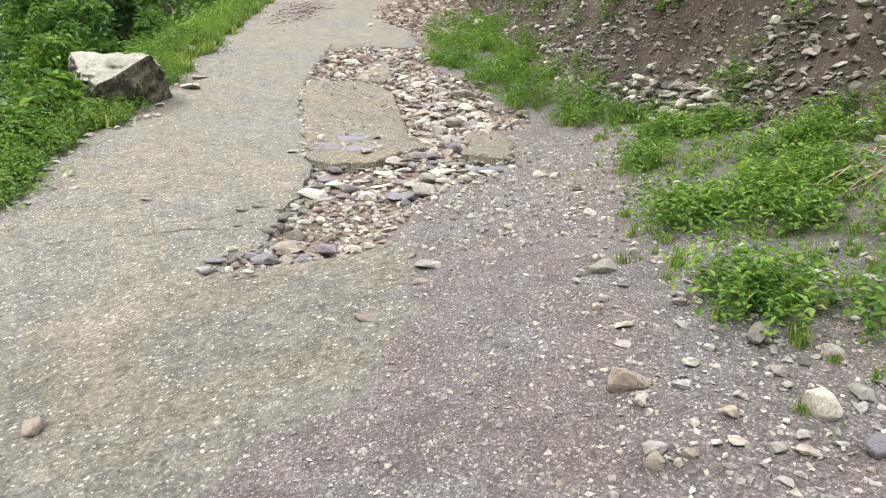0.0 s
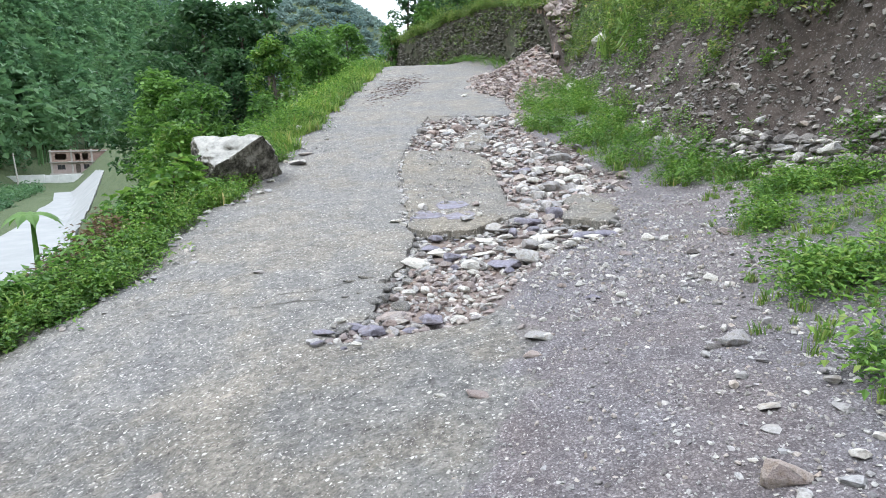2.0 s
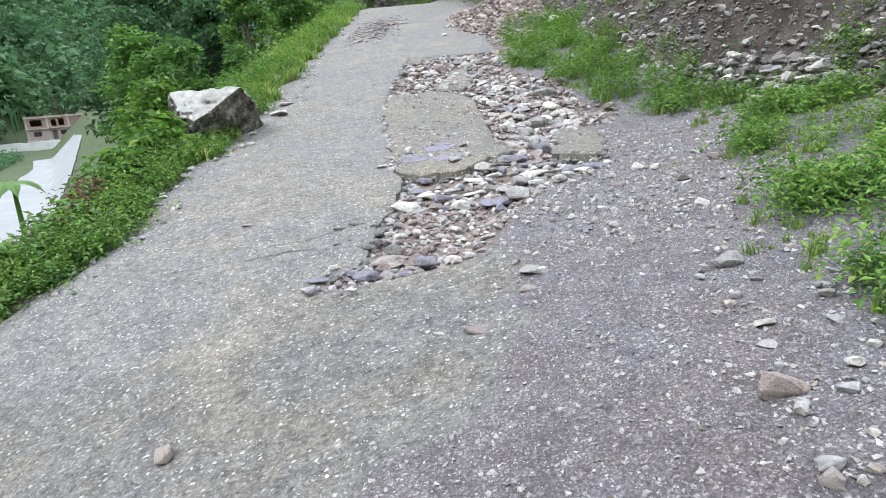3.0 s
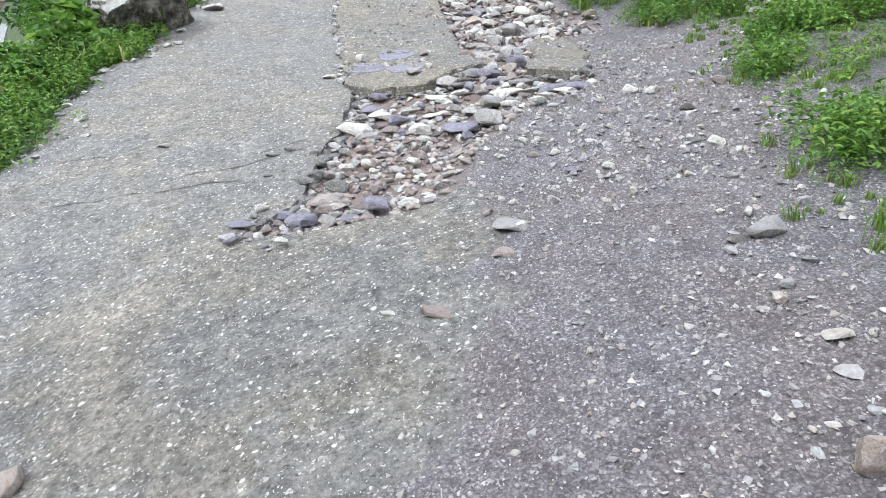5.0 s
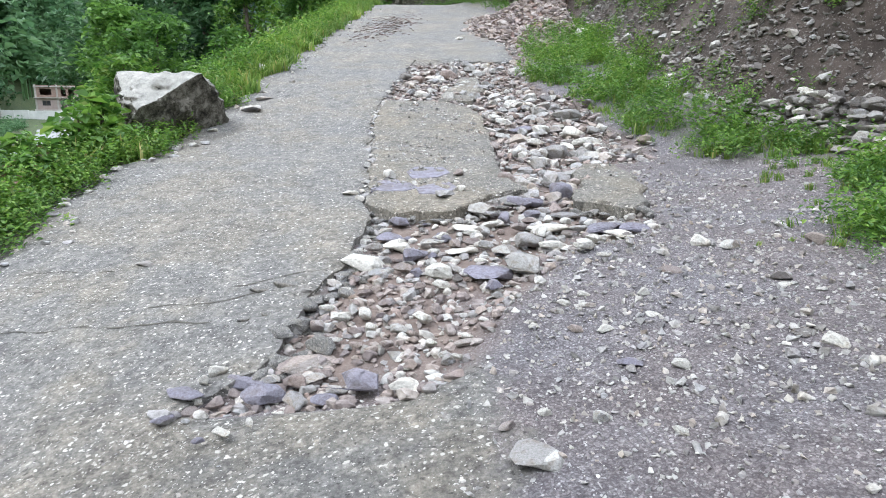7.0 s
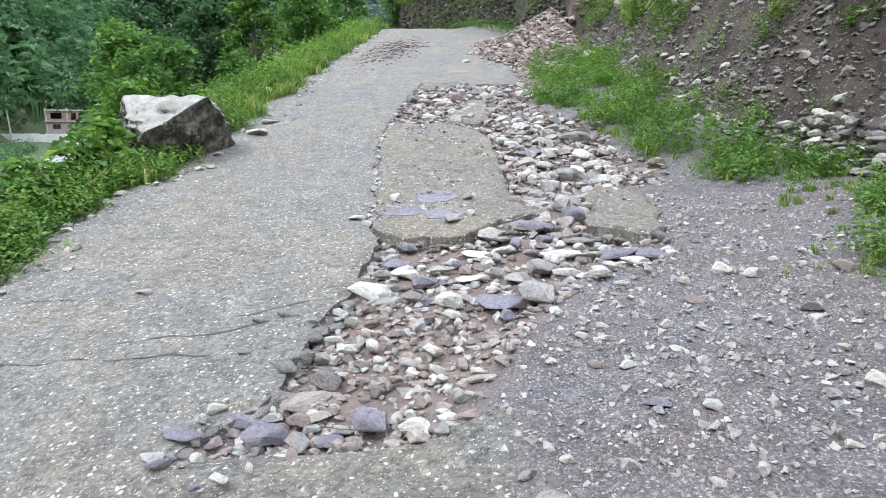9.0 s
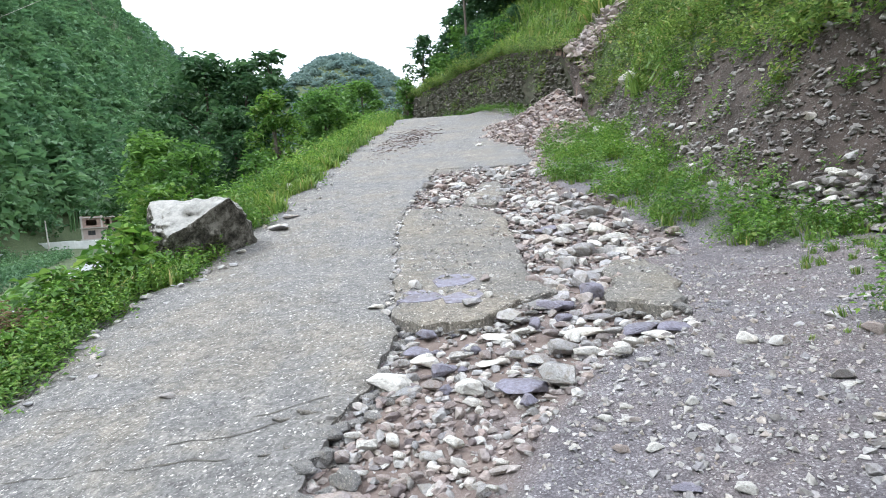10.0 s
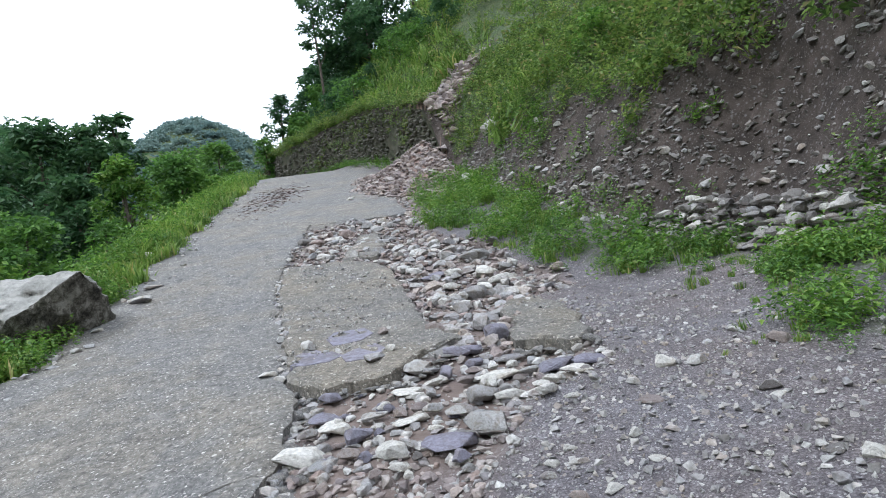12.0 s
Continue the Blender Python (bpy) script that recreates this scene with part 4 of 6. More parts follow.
# chute of stones above the retaining wall
t = np.random.RandomState(44).uniform(0.05, 1.0, 420) ** 1.3
cx = 0.9 + 2.3 * t + np.random.RandomState(45).normal(0, 0.35, 420) * (1.4 - t)
cy = 26.3 + 1.3 * t + np.random.RandomState(46).normal(0, 0.75, 420) * (1.25 - t)
stuff("chute_stones", STONES, np.stack([cx, cy], -1), skewed(420, 0.12, 0.6, 47, 2), M_PINK, "pale pink stones in the slide's chute on the slope", "stones", 0.5, 48)
put_stone(2.35, 22.3, 1.2, "pale", 5, 60, 0.2, 1.5, "pale grey outcrop rock on the slope", name="rock", tilt=35)
put_stone(1.45, 20.6, 0.6, "pale", 2, 10, 0.2, 1.2, "white rock at the foot of the slope", name="rock")
put_stone(4.75, 12.2, 1.0, "pale", 8, 40, 0.2, 1.2, "pale grey rock standing out of the slope", name="rock", tilt=25)

# ---- shale and stones on the bare cut slope ----
p = many(11500, (0.5, 8.0), (1.0, 24), lambda x, y: smooth(-0.4, 0.3, x - toe(y)) * smooth(0.9, -0.2, x - toe(y) - cover_from(y)) * np.clip(0.5 + 0.9 * rough_of(x, y, 1.3, 8, 28), 0.12, 1), 50)
stuff("scree", SCREE, p, skewed(len(p), 0.025, 0.20, 51, 3.0), M_DARKST, "dark shale stones on the bare cut slope", "scree", 0.5, 52)
p = many(900, (0.5, 7.5), (1.0, 24), lambda x, y: smooth(-0.4, 0.2, x - toe(y)) * smooth(0.6, -0.6, x - toe(y) - cover_from(y)), 53)
stuff("pale_scree", STONES, p, skewed(len(p), 0.05, 0.30, 54, 2.4), M_STONE, "pale stones at the foot of the cut slope", "scree", 0.4, 55)


# ---- stacked dry stone wall at the foot of the slope ----
def stone_wall():
    wall = tagged(new("dry_stone_wall"), "low collapsed wall of stacked grey stones", "stone wall")
    rs = np.random.RandomState(61)
    for layer in range(5):
        n = 84 - layer * 10
        for i in range(n):
            t = (i + rs.uniform(-0.3, 0.3)) / n
            t = 0.06 * layer + t * (1 - 0.1 * layer)
            y = 12.6 - 4.9 * t + rs.normal(0, 0.10)
            x = float(toe(np.array(y))) - 0.12 + rs.normal(0, 0.08)
            s = rs.uniform(0.13, 0.30)
            z = h1(float(toe(np.array(y))) - 0.25, y) + 0.03 + layer * 0.115
            put_stone(x + 0.07 * layer, y, s, rs.choice(["mixed", "dark", "dark", "dark", "pale"]), int(rs.randint(14)), rs.uniform(0, 360), 0.0, rs.uniform(0.7, 1.0), parent=wall, z=z, tilt=rs.uniform(-12, 12))


stone_wall()


# ---- retaining wall round the bend ----
def retaining_wall():
    ys = np.linspace(25.2, 47, 90)
    hs = np.linspace(0, 1, 14)
    Yw, Hh = np.meshgrid(ys, hs, indexing="ij")
    top = 2.35 * smooth(24.8, 27.0, Yw) + 0.12 * rough_of(Yw, Yw * 0, 2.0, 6, 14)
    X = toe(Yw) - 0.22 + 0.30 * Hh + 0.05 * rough_of(Yw, Hh * top, 0.5, 8, 15)
    Z = road_z(X, Yw) + 0.1 + Hh * top
    idx = np.arange(X.size).reshape(X.shape)
    q = np.stack([idx[:-1, :-1], idx[:-1, 1:], idx[1:, 1:], idx[1:, :-1]], -1).reshape(-1, 4)
    front = np.stack([X, Yw, Z], -1).reshape(-1, 3)
    back = front + np.array([0.7, 0.2, -0.02])
    q2 = q[:, ::-1] + X.size
    lt, rt = idx[:-1, -1], idx[1:, -1]
    cap = np.stack([lt, lt + X.size, rt + X.size, rt], -1)
    wall = new("wall_retaining", mesh_from("wall_retaining", np.concatenate([front, back]), np.concatenate([q, q2, cap]), M_MOSSY))
    tagged(wall, "mossy stone retaining wall along the bend", "wall", kind="structure")
    rs = np.random.RandomState(71)
    n = 2400
    yw, hh = rs.uniform(25.6, 46.5, n), rs.uniform(0.05, 0.97, n)
    tp = 2.35 * smooth(24.8, 27.0, yw)
    xw = toe(yw) - 0.22 + 0.30 * hh
    keep = rough_of(yw, hh * 2.3, 2.6, 6, 16) > -0.75
    yw, hh, tp, xw = yw[keep], hh[keep], tp[keep], xw[keep]
    zz = road_z(xw, yw) + 0.1 + hh * tp
    stuff("wall_stones", SCREE, np.c_[xw - 0.05, yw, zz], rs.uniform(0.13, 0.30, len(yw)), M_WALLST, "rounded dark stones of the retaining wall", "stones", 0.6, 72)


M_MOSSY = plain_material("mossy_masonry", (0.022, 0.030, 0.012), (0.075, 0.066, 0.046), 2.6, 0.95, 0.8)
M_WALLST = stone_material("mossy_wall_stone", [(0.10, 0.095, 0.075), (0.17, 0.155, 0.135), (0.07, 0.075, 0.045), (0.23, 0.21, 0.19)])
retaining_wall()


# ---- plants ----
def leaf(length, width, fold=0.25):
    v = np.array([[0, 0, 0], [width / 2, length * 0.45, fold * width], [0, length, -0.12 * length], [-width / 2, length * 0.45, fold * width]])
    return v, np.array([[0, 1, 2], [0, 2, 3]])


def turned(v, yaw, pitch):
    c, s = math.cos(pitch), math.sin(pitch)
    v = np.stack([v[:, 0], v[:, 1] * c - v[:, 2] * s, v[:, 1] * s + v[:, 2] * c], -1)
    c, s = math.cos(yaw), math.sin(yaw)
    return np.stack([v[:, 0] * c - v[:, 1] * s, v[:, 0] * s + v[:, 1] * c, v[:, 2]], -1)


def weed_clump(seed, leaves=34, height_=0.34, spread=0.20, length=0.085, width=0.05):
    """Stems with leaves in whorls; about height_ tall."""
    rs = np.random.RandomState(seed)
    V, F, off = [], [], 0
    stems = max(3, leaves // 6)
    for s in range(stems):
        bx, by = rs.normal(0, spread * 0.5, 2)
        lean = rs.uniform(-0.35, 0.35, 2)
        top = height_ * rs.uniform(0.55, 1.1)
        for k in range(leaves // stems):
            h = top * (0.25 + 0.75 * (k + rs.uniform(0, 1)) / (leaves // stems))
            v, f = leaf(length * rs.uniform(0.7, 1.3), width * rs.uniform(0.7, 1.3))
            v = turned(v, rs.uniform(0, 6.28), rs.uniform(-0.5, 0.7)) + np.array([bx + lean[0] * h, by + lean[1] * h, h])
            V.append(v)
            F.append(f + off)
            off += len(v)
    return np.concatenate(V), np.concatenate(F)


def grass_clump(seed, blades=30, height_=0.30, spread=0.14, width=0.012):
    rs = np.random.RandomState(seed)
    V, F, off = [], [], 0
    for _ in range(blades):
        b = rs.normal(0, spread * 0.5, 2)
        h = height_ * rs.uniform(0.5, 1.1)
        d = rs.uniform(0, 6.28)
        lean = rs.uniform(0.15, 0.75) * h
        dx, dy = math.cos(d), math.sin(d)
        w = width * rs.uniform(0.7, 1.3)
        m = np.array([b[0] + dx * lean * 0.35, b[1] + dy * lean * 0.35, h * 0.65])
        t = np.array([b[0] + dx * lean, b[1] + dy * lean, h * 0.95])
        sx, sy = -dy * w, dx * w
        v = np.array([[b[0] - sx, b[1] - sy, 0], [b[0] + sx, b[1] + sy, 0], [m[0] + sx * 0.8, m[1] + sy * 0.8, m[2]], [m[0] - sx * 0.8, m[1] - sy * 0.8, m[2]], t])
        V.append(v)
        F.append(np.array([[0, 1, 2], [0, 2, 3], [3, 2, 4]]) + off)
        off += 5
    return np.concatenate(V), np.concatenate(F)


WEEDS = [weed_clump(100 + i, 54, 0.33, 0.22, 0.055, 0.031) for i in range(6)]
BIGWEEDS = [weed_clump(120 + i, 30, 0.55, 0.3, 0.17, 0.10) for i in range(4)]
GRASS = [grass_clump(140 + i) for i in range(6)]
TUFTS = [grass_clump(160 + i, 26, 0.55, 0.32, 0.026) for i in range(4)]
FERNS = [weed_clump(180 + i, 48, 0.38, 0.46, 0.088, 0.044) for i in range(5)]


def plants(name, templates, pts, sizes, mat, label, category, seed, tilt=0.25, lift=0.0):
    return stuff(name, templates, pts, sizes, mat, label, category, tilt, seed, lift, 0.05, 1.0)


def rnd(n, lo, hi, seed):
    return np.random.RandomState(seed).uniform(lo, hi, n)


# leafy weeds over the outer verge, near stretch
p = many(2600, (-9.5, -4.3), (2.5, 14), lambda x, y: smooth(-0.12, 0.25, edge_left(y) - x) * smooth(4.0, 1.5, edge_left(y) - x), 201)
plants("verge_weeds", WEEDS, p, rnd(len(p), 0.7, 1.35, 202), M_WEED, "dense leafy green weeds on the outer verge", "weeds", 203)
p = many(420, (-9.5, -5.2), (4, 13.5), lambda x, y: smooth(0.35, 0.8, edge_left(y) - x) * smooth(4.0, 2.0, edge_left(y) - x), 204)
plants("broadleaf_weeds", BIGWEEDS, p, rnd(len(p), 0.6, 1.0, 205), M_BUSH, "broad-leaved dark green weeds on the verge", "weeds", 206)
p = many(1000, (-10, -4.6), (2.5, 34), lambda x, y: smooth(-0.15, 0.1, edge_left(y) - x) * smooth(2.2, 0.8, edge_left(y) - x) * np.where(y < 14, 0.1, 1), 207)
plants("verge_grass", GRASS, p, rnd(len(p), 0.8, 1.5, 208), M_GRASS, "bright green grass along the outer verge", "grass", 209)
p = many(1500, (-12, -5), (12, 38), lambda x, y: smooth(0.1, 0.5, edge_left(y) - x) * smooth(4.5, 2.5, edge_left(y) - x), 210)
plants("verge_herbs", WEEDS + FERNS, p, rnd(len(p), 0.9, 1.5, 211), M_WEED, "green herbs on the verge below the trees", "herbs", 212)
# bank below
p = many(1000, (-34, -7), (2, 60), lambda x, y: smooth(2.5, 4.0, edge_left(y) - x), 213)
plants("bank_scrub", FERNS + TUFTS, p, rnd(len(p), 0.8, 1.7, 214), M_BUSH, "scrub covering the bank down to the valley", "scrub", 215)

# hill-side verge
p = many(1050, (-0.4, 4.6), (2.2, 9.6), lambda x, y: smooth(-0.1, 0.25, x - weeds_from(y)) * smooth(0.7, -0.3, x - toe(y)) * np.clip(-0.15 + 1.8 * rough_of(x, y, 0.8, 8, 17), 0.015, 1), 220)
half = np.random.RandomState(235).uniform(size=len(p)) < 0.72
plants("roadside_weeds", WEEDS, p[half], skewed(half.sum(), 0.3, 1.15, 221, 1.3), M_WEED, "leafy weeds at the foot of the cut slope", "weeds", 222)
plants("dark_weeds", WEEDS, p[~half], skewed((~half).sum(), 0.3, 0.85, 236, 1.3), M_BUSH, "darker leafy weeds at the foot of the cut slope", "weeds", 237)
p = many(1450, (-0.6, 3.6), (10, 24), lambda x, y: smooth(-0.1, 0.3, x - weeds_from(y)) * smooth(0.6, -0.4, x - toe(y)) * np.clip(0.3 + 1.0 * rough_of(x, y, 0.8, 9, 18), 0.06, 1), 223)
half = np.random.RandomState(232).uniform(size=len(p)) < 0.35
plants("roadside_grass", GRASS, p[half], skewed(half.sum(), 0.22, 0.75, 224, 1.4), M_GRASS, "rough grass beside the gully", "grass", 225)
plants("gully_weeds", WEEDS, p[~half], skewed((~half).sum(), 0.35, 1.5, 233, 1.9), M_WEED, "low weeds beside the gully", "weeds", 234)
p = many(330, (0.8, 4.2), (1.3, 9.5), lambda x, y: smooth(-0.6, 0.2, x - weeds_from(y)) * smooth(0.5, -0.2, x - toe(y)), 226)
plants("sparse_grass", GRASS, p, rnd(len(p), 0.12, 0.38, 227), M_GRASS, "thin grass tufts on the gravel verge", "grass", 228)
p = many(170, (0.8, 6.5), (1.5, 22), lambda x, y: smooth(0.0, 0.4, x - toe(y)) * smooth(2.0, 1.0, x - toe(y)) * (rough_of(x, y, 1.1, 8, 19) > 0.35), 229)
plants("slope_weeds", WEEDS, p, rnd(len(p), 0.8, 1.5, 230), M_WEED, "weeds rooted in the bare cut slope", "weeds", 231)


# green cover of the slope above the cut
def green_slope(x, y):
    u = x - toe(y)
    return (1 - streak(x, y)) * smooth(-0.15, 0.4, u - 0.35 * rough_of(x, y, 2.5, 8, 9) - cover_from(y))


p = many(3700, (-10, 24), (3, 56), lambda x, y: np.maximum(green_slope(x, y), smooth(25, 27, y) * smooth(0.4, 0.8, x - toe(y)) * (1 - streak(x, y))) * np.clip(1.3 - (x - toe(y)) / 26, 0.1, 1), 240)
plants("slope_ferns", FERNS, p, rnd(len(p), 0.85, 1.8, 241), M_SHRUB, "low green shrubs and ferns on the slope", "shrubs", 242, 0.5)
p = many(1300, (0.5, 9), (9, 27), lambda x, y: green_slope(x, y) * smooth(5.0, 2.5, x - toe(y)), 255)
plants("slope_herbs", WEEDS + FERNS, p, rnd(len(p), 0.7, 1.4, 256), M_SHRUB, "low herbs covering the top of the cut slope", "herbs", 257, 0.5)
p = many(2200, (-10, 24), (10, 56), lambda x, y: np.maximum(green_slope(x, y), smooth(25, 27, y) * smooth(0.4, 0.8, x - toe(y)) * (1 - streak(x, y))) * smooth(-0.2, 0.5, rough_of(x, y, 5, 6, 20) + 0.08 * (y - 27)), 243)
plants("slope_grass", TUFTS, p, rnd(len(p), 0.7, 1.6, 244), M_GRASS, "long bright grass on the slope", "grass", 245, 0.5)


yy = rnd(420, 2.5, 13.5, 267)
p = np.stack([toe(yy) + cover_from(yy) - 0.25 + 0.25 * rough_of(yy * 0, yy, 2.4, 7, 25) + rnd(420, 0.0, 0.7, 268), yy], -1)
plants("lip_plants", FERNS + WEEDS, p, rnd(420, 0.7, 1.5, 269), M_SHRUB, "plants overhanging the top of the bare cut", "shrubs", 270, 0.9)


# ragged cracks across the outer slab: dark ribbons on top paint the shaded gaps
def crack_line(x0, x1, y0, y1, seed, width=0.022):
    n = 160
    t = np.linspace(0, 1, n)
    X = x0 + (x1 - x0) * t
    Y = y0 + (y1 - y0) * t + 0.05 * rough_of(X, X * 0 + seed, 0.5, 9, seed) + 0.03 * rough_of(X, X * 0 + seed, 2.0, 5, seed + 6)
    wd = width * np.clip(0.35 + 1.0 * rough_of(X, X * 0 + seed + 5, 0.35, 8, seed + 1), 0.0, 1.6)
    V = []
    for k, sgn in ((0, -1), (1, 1)):
        yy_ = Y + sgn * wd * 0.5
        z = road_z(X, yy_) + 0.010 * rough_of(X, yy_, 0.7, 8, 1) + 0.004 + 0.035 * smooth(4.4, 6.2, yy_) + 0.004
        V.append(np.stack([X, yy_, z], -1))
    V = np.concatenate(V)
    i = np.arange(n - 1)
    ob = new("crack_ribbon", mesh_from("crack_ribbon", V, np.stack([i, i + 1, i + 1 + n, i + n], -1), M_CRACK))
    ob.parent = road


M_CRACK = plain_material("crack_shade", (0.05, 0.045, 0.04), (0.11, 0.10, 0.08), 30, 0.95)
crack_line(-4.6, -1.7, 6.05, 5.95, 3, 0.024)
crack_line(-2.9, -1.6, 6.2, 6.35, 5, 0.02)
crack_line(-4.9, -3.4, 7.1, 6.9, 7, 0.018)
crack_line(-2.2, -1.6, 6.5, 6.75, 9, 0.018)

# plants hanging over the retaining wall and growing along its foot
yy, hh = rnd(520, 27.5, 47, 263), rnd(520, 0.15, 1.0, 264)
p = np.stack([toe(yy) - 0.27 + 0.30 * hh, yy], -1)
keep = rough_of(yy, hh * 2.0, 3.0, 6, 26) + 0.7 * hh > 0.35
plants("wall_face_plants", WEEDS, np.c_[p, road_z(p[:, 0], yy) + 0.1 + hh * 2.3][keep], rnd(520, 0.5, 1.1, 265)[keep], M_SHRUB, "moss and small plants growing on the retaining wall", "plants", 266, 0.9)
yy = rnd(420, 26.5, 47, 246)
p = np.stack([toe(yy) + rnd(420, -0.1, 0.5, 247), yy], -1)
plants("wall_top_plants", FERNS, np.c_[p, height(p[:, 0] + 0.4, p[:, 1])], rnd(420, 0.6, 1.3, 248), M_SHRUB, "plants hanging over the retaining wall", "shrubs", 249, 0.6)
yy = rnd(260, 28.5, 46, 250)
plants("wall_foot_weeds", WEEDS, np.stack([toe(yy) - rnd(260, 0.25, 1.1, 251), yy], -1), rnd(260, 0.5, 1.2, 252), M_WEED, "weeds along the foot of the retaining wall", "weeds", 253)

# broken lumps of concrete along the slabs' edges
rs = np.random.RandomState(95)
for k in range(52):
    y = rs.uniform(5.3, 8.1)
    x = float(crack(np.array(y))) + rs.uniform(-0.06, 0.20)
    put_stone(x, y, rs.uniform(0.08, 0.30), "concrete", int(rs.randint(14)), rs.uniform(0, 360), 0.3, rs.uniform(0.5, 0.8), "broken lump of road concrete at the slab's edge", "lumps of broken concrete", name="concrete_lump", tilt=rs.uniform(-10, 10))

for k in range(46):
    t = rs.uniform(0, 1)
    if k < 32:
        x = -1.6 + 1.55 * t
        y = 8.12 + 0.12 * math.exp(-8 * t) + 0.75 * max(0.0, t - 0.68) ** 1.2 / 0.25 - rs.uniform(0.0, 0.10)
    else:
        x = 0.34 + 0.62 * t
        y = 8.27 - 0.36 * t - rs.uniform(0.0, 0.08)
    put_stone(x, y, rs.uniform(0.06, 0.17), "concrete", int(rs.randint(14)), rs.uniform(0, 360), 0.2, rs.uniform(0.5, 0.9), "broken lump of road concrete at the slab's edge", "lumps of broken concrete", name="concrete_lump", z=h1(x, y) + rs.uniform(0.0, 0.06), tilt=rs.uniform(-14, 14))

p = many(420, (0.5, 2.8), (1.1, 3.6), lambda x, y: smooth(0.5, 1.1, x) * np.clip(0.6 + 0.6 * rough_of(x, y, 0.7, 7, 29), 0.1, 1), 102)
stuff("verge_stones", STONES, p, skewed(len(p), 0.03, 0.13, 103, 2.6), M_STONE, "broken stones strewn on the gravel verge", "stones", 0.25, 104)

# withered plants among the weeds of the outer verge
M_DEAD = leaf_material("withered_leaves", (0.07, 0.05, 0.03), (0.20, 0.14, 0.09))
p = np.random.RandomState(260).normal((-6.35, 7.9), (0.28, 0.50), (150, 2))
plants("withered_weeds", WEEDS, p, rnd(150, 1.0, 1.7, 261), M_DEAD, "brown withered weeds on the outer verge", "weeds", 262)


# ---- trees ----
def tube(points, radii, sides=7):
    """A tapered tube through the points, as verts and tris."""
    P = np.asarray(points, float)
    n = len(P)
    V = []
    for i in range(n):
        d = P[min(i + 1, n - 1)] - P[max(i - 1, 0)]
        d /= np.linalg.norm(d) + 1e-9
        a = np.cross(d, [0.3, 0.8, 0.1])
        a /= np.linalg.norm(a) + 1e-9
        b = np.cross(d, a)
        for k in range(sides):
            w = 2 * math.pi * k / sides
            V.append(P[i] + radii[i] * (math.cos(w) * a + math.sin(w) * b))
    F = []
    for i in range(n - 1):
        for k in range(sides):
            p, q = i * sides + k, i * sides + (k + 1) % sides
            F += [[p, q, q + sides], [p, q + sides, p + sides]]
    return np.array(V), np.array(F)


def limb_path(a, b, rs, steps=6, sag=0.12):
    a, b = np.asarray(a, float), np.asarray(b, float)
    L = np.linalg.norm(b - a)
    pts = [a + (b - a) * t + rs.normal(0, 0.035 * L, 3) * math.sin(t * math.pi) + np.array([0, 0, sag * L * math.sin(t * math.pi)]) for t in np.linspace(0, 1, steps)]
    return pts


def tree(name, x, y, top, radius, mat, seed, label, category="tree", leaf_size=0.20, leaves=2200, bare=0.35, clusters=14, trunk_r=None, base=None, squash=1.0, leaf_w=0.5):
    rs = np.random.RandomState(seed)
    z0 = h1(x, y) - 0.1 if base is None else base
    H = top - z0
    root = tagged(new(name), label, category)
    root.location = (x, y, z0)
    tr = trunk_r or 0.022 * H + 0.03
    bend = rs.normal(0, 0.035 * H, 2)
    tp = [np.array([bend[0] * t * t, bend[1] * t * t, H * 0.92 * t]) for t in np.linspace(0, 1, 9)]
    v, f = tube(tp, [tr * (1 - 0.85 * t) for t in np.linspace(0, 1, 9)])
    ob = new("trunk", mesh_from("trunk", v, f, M_BARK, True))
    ob.parent = root
    centres = []
    for i in range(clusters):
        t = bare + (1 - bare) * ((i + rs.uniform(0, 1)) / clusters)
        k = math.sin(min(1.0, (t - bare) / (1 - bare) * 0.85 + 0.18) * math.pi) ** 0.7
        a = i * 2.4 + rs.uniform(-0.5, 0.5)
        r = radius * k * rs.uniform(0.35, 0.85)
        at = np.array([bend[0] * t * t + r * math.cos(a), bend[1] * t * t + r * math.sin(a), min(H * t, H - 0.25 * radius)])
        centres.append((at, radius * rs.uniform(0.26, 0.46)))
        if i % 2 == 0:
            s = max(0.15, t - 0.16)
            lp = limb_path((bend[0] * s * s, bend[1] * s * s, H * 0.92 * s), at, rs)
            v, f = tube(lp, np.linspace(tr * 0.42 * (1.1 - s), tr * 0.08, len(lp)), 5)
            ob = new("limb", mesh_from("limb", v, f, M_BARK, True))
            ob.parent = root
    per = leaves // clusters
    pos, = [np.concatenate([c + (lambda d: d / (np.linalg.norm(d, axis=1)[:, None] + 1e-6) * rr * rs.uniform(0.25, 1.12, (per, 1)) ** 0.6)(rs.normal(size=(per, 3))) * np.array([1, 1, 0.72 * squash]) for c, rr in centres])]
    lv = [leaf(1.0, leaf_w), leaf(1.0, leaf_w * 0.8, 0.4), leaf(0.8, leaf_w, 0.1)]
    n = len(pos)
    v, f = scatter(lv, pos, rs.uniform(0, 6.28, n), leaf_size * rs.uniform(0.6, 1.35, n), rs.uniform(-0.9, 0.7, (n, 2)), seed=seed)
    ob = new("crown", mesh_from("crown", v, f, mat))
    ob.parent = root
    return root


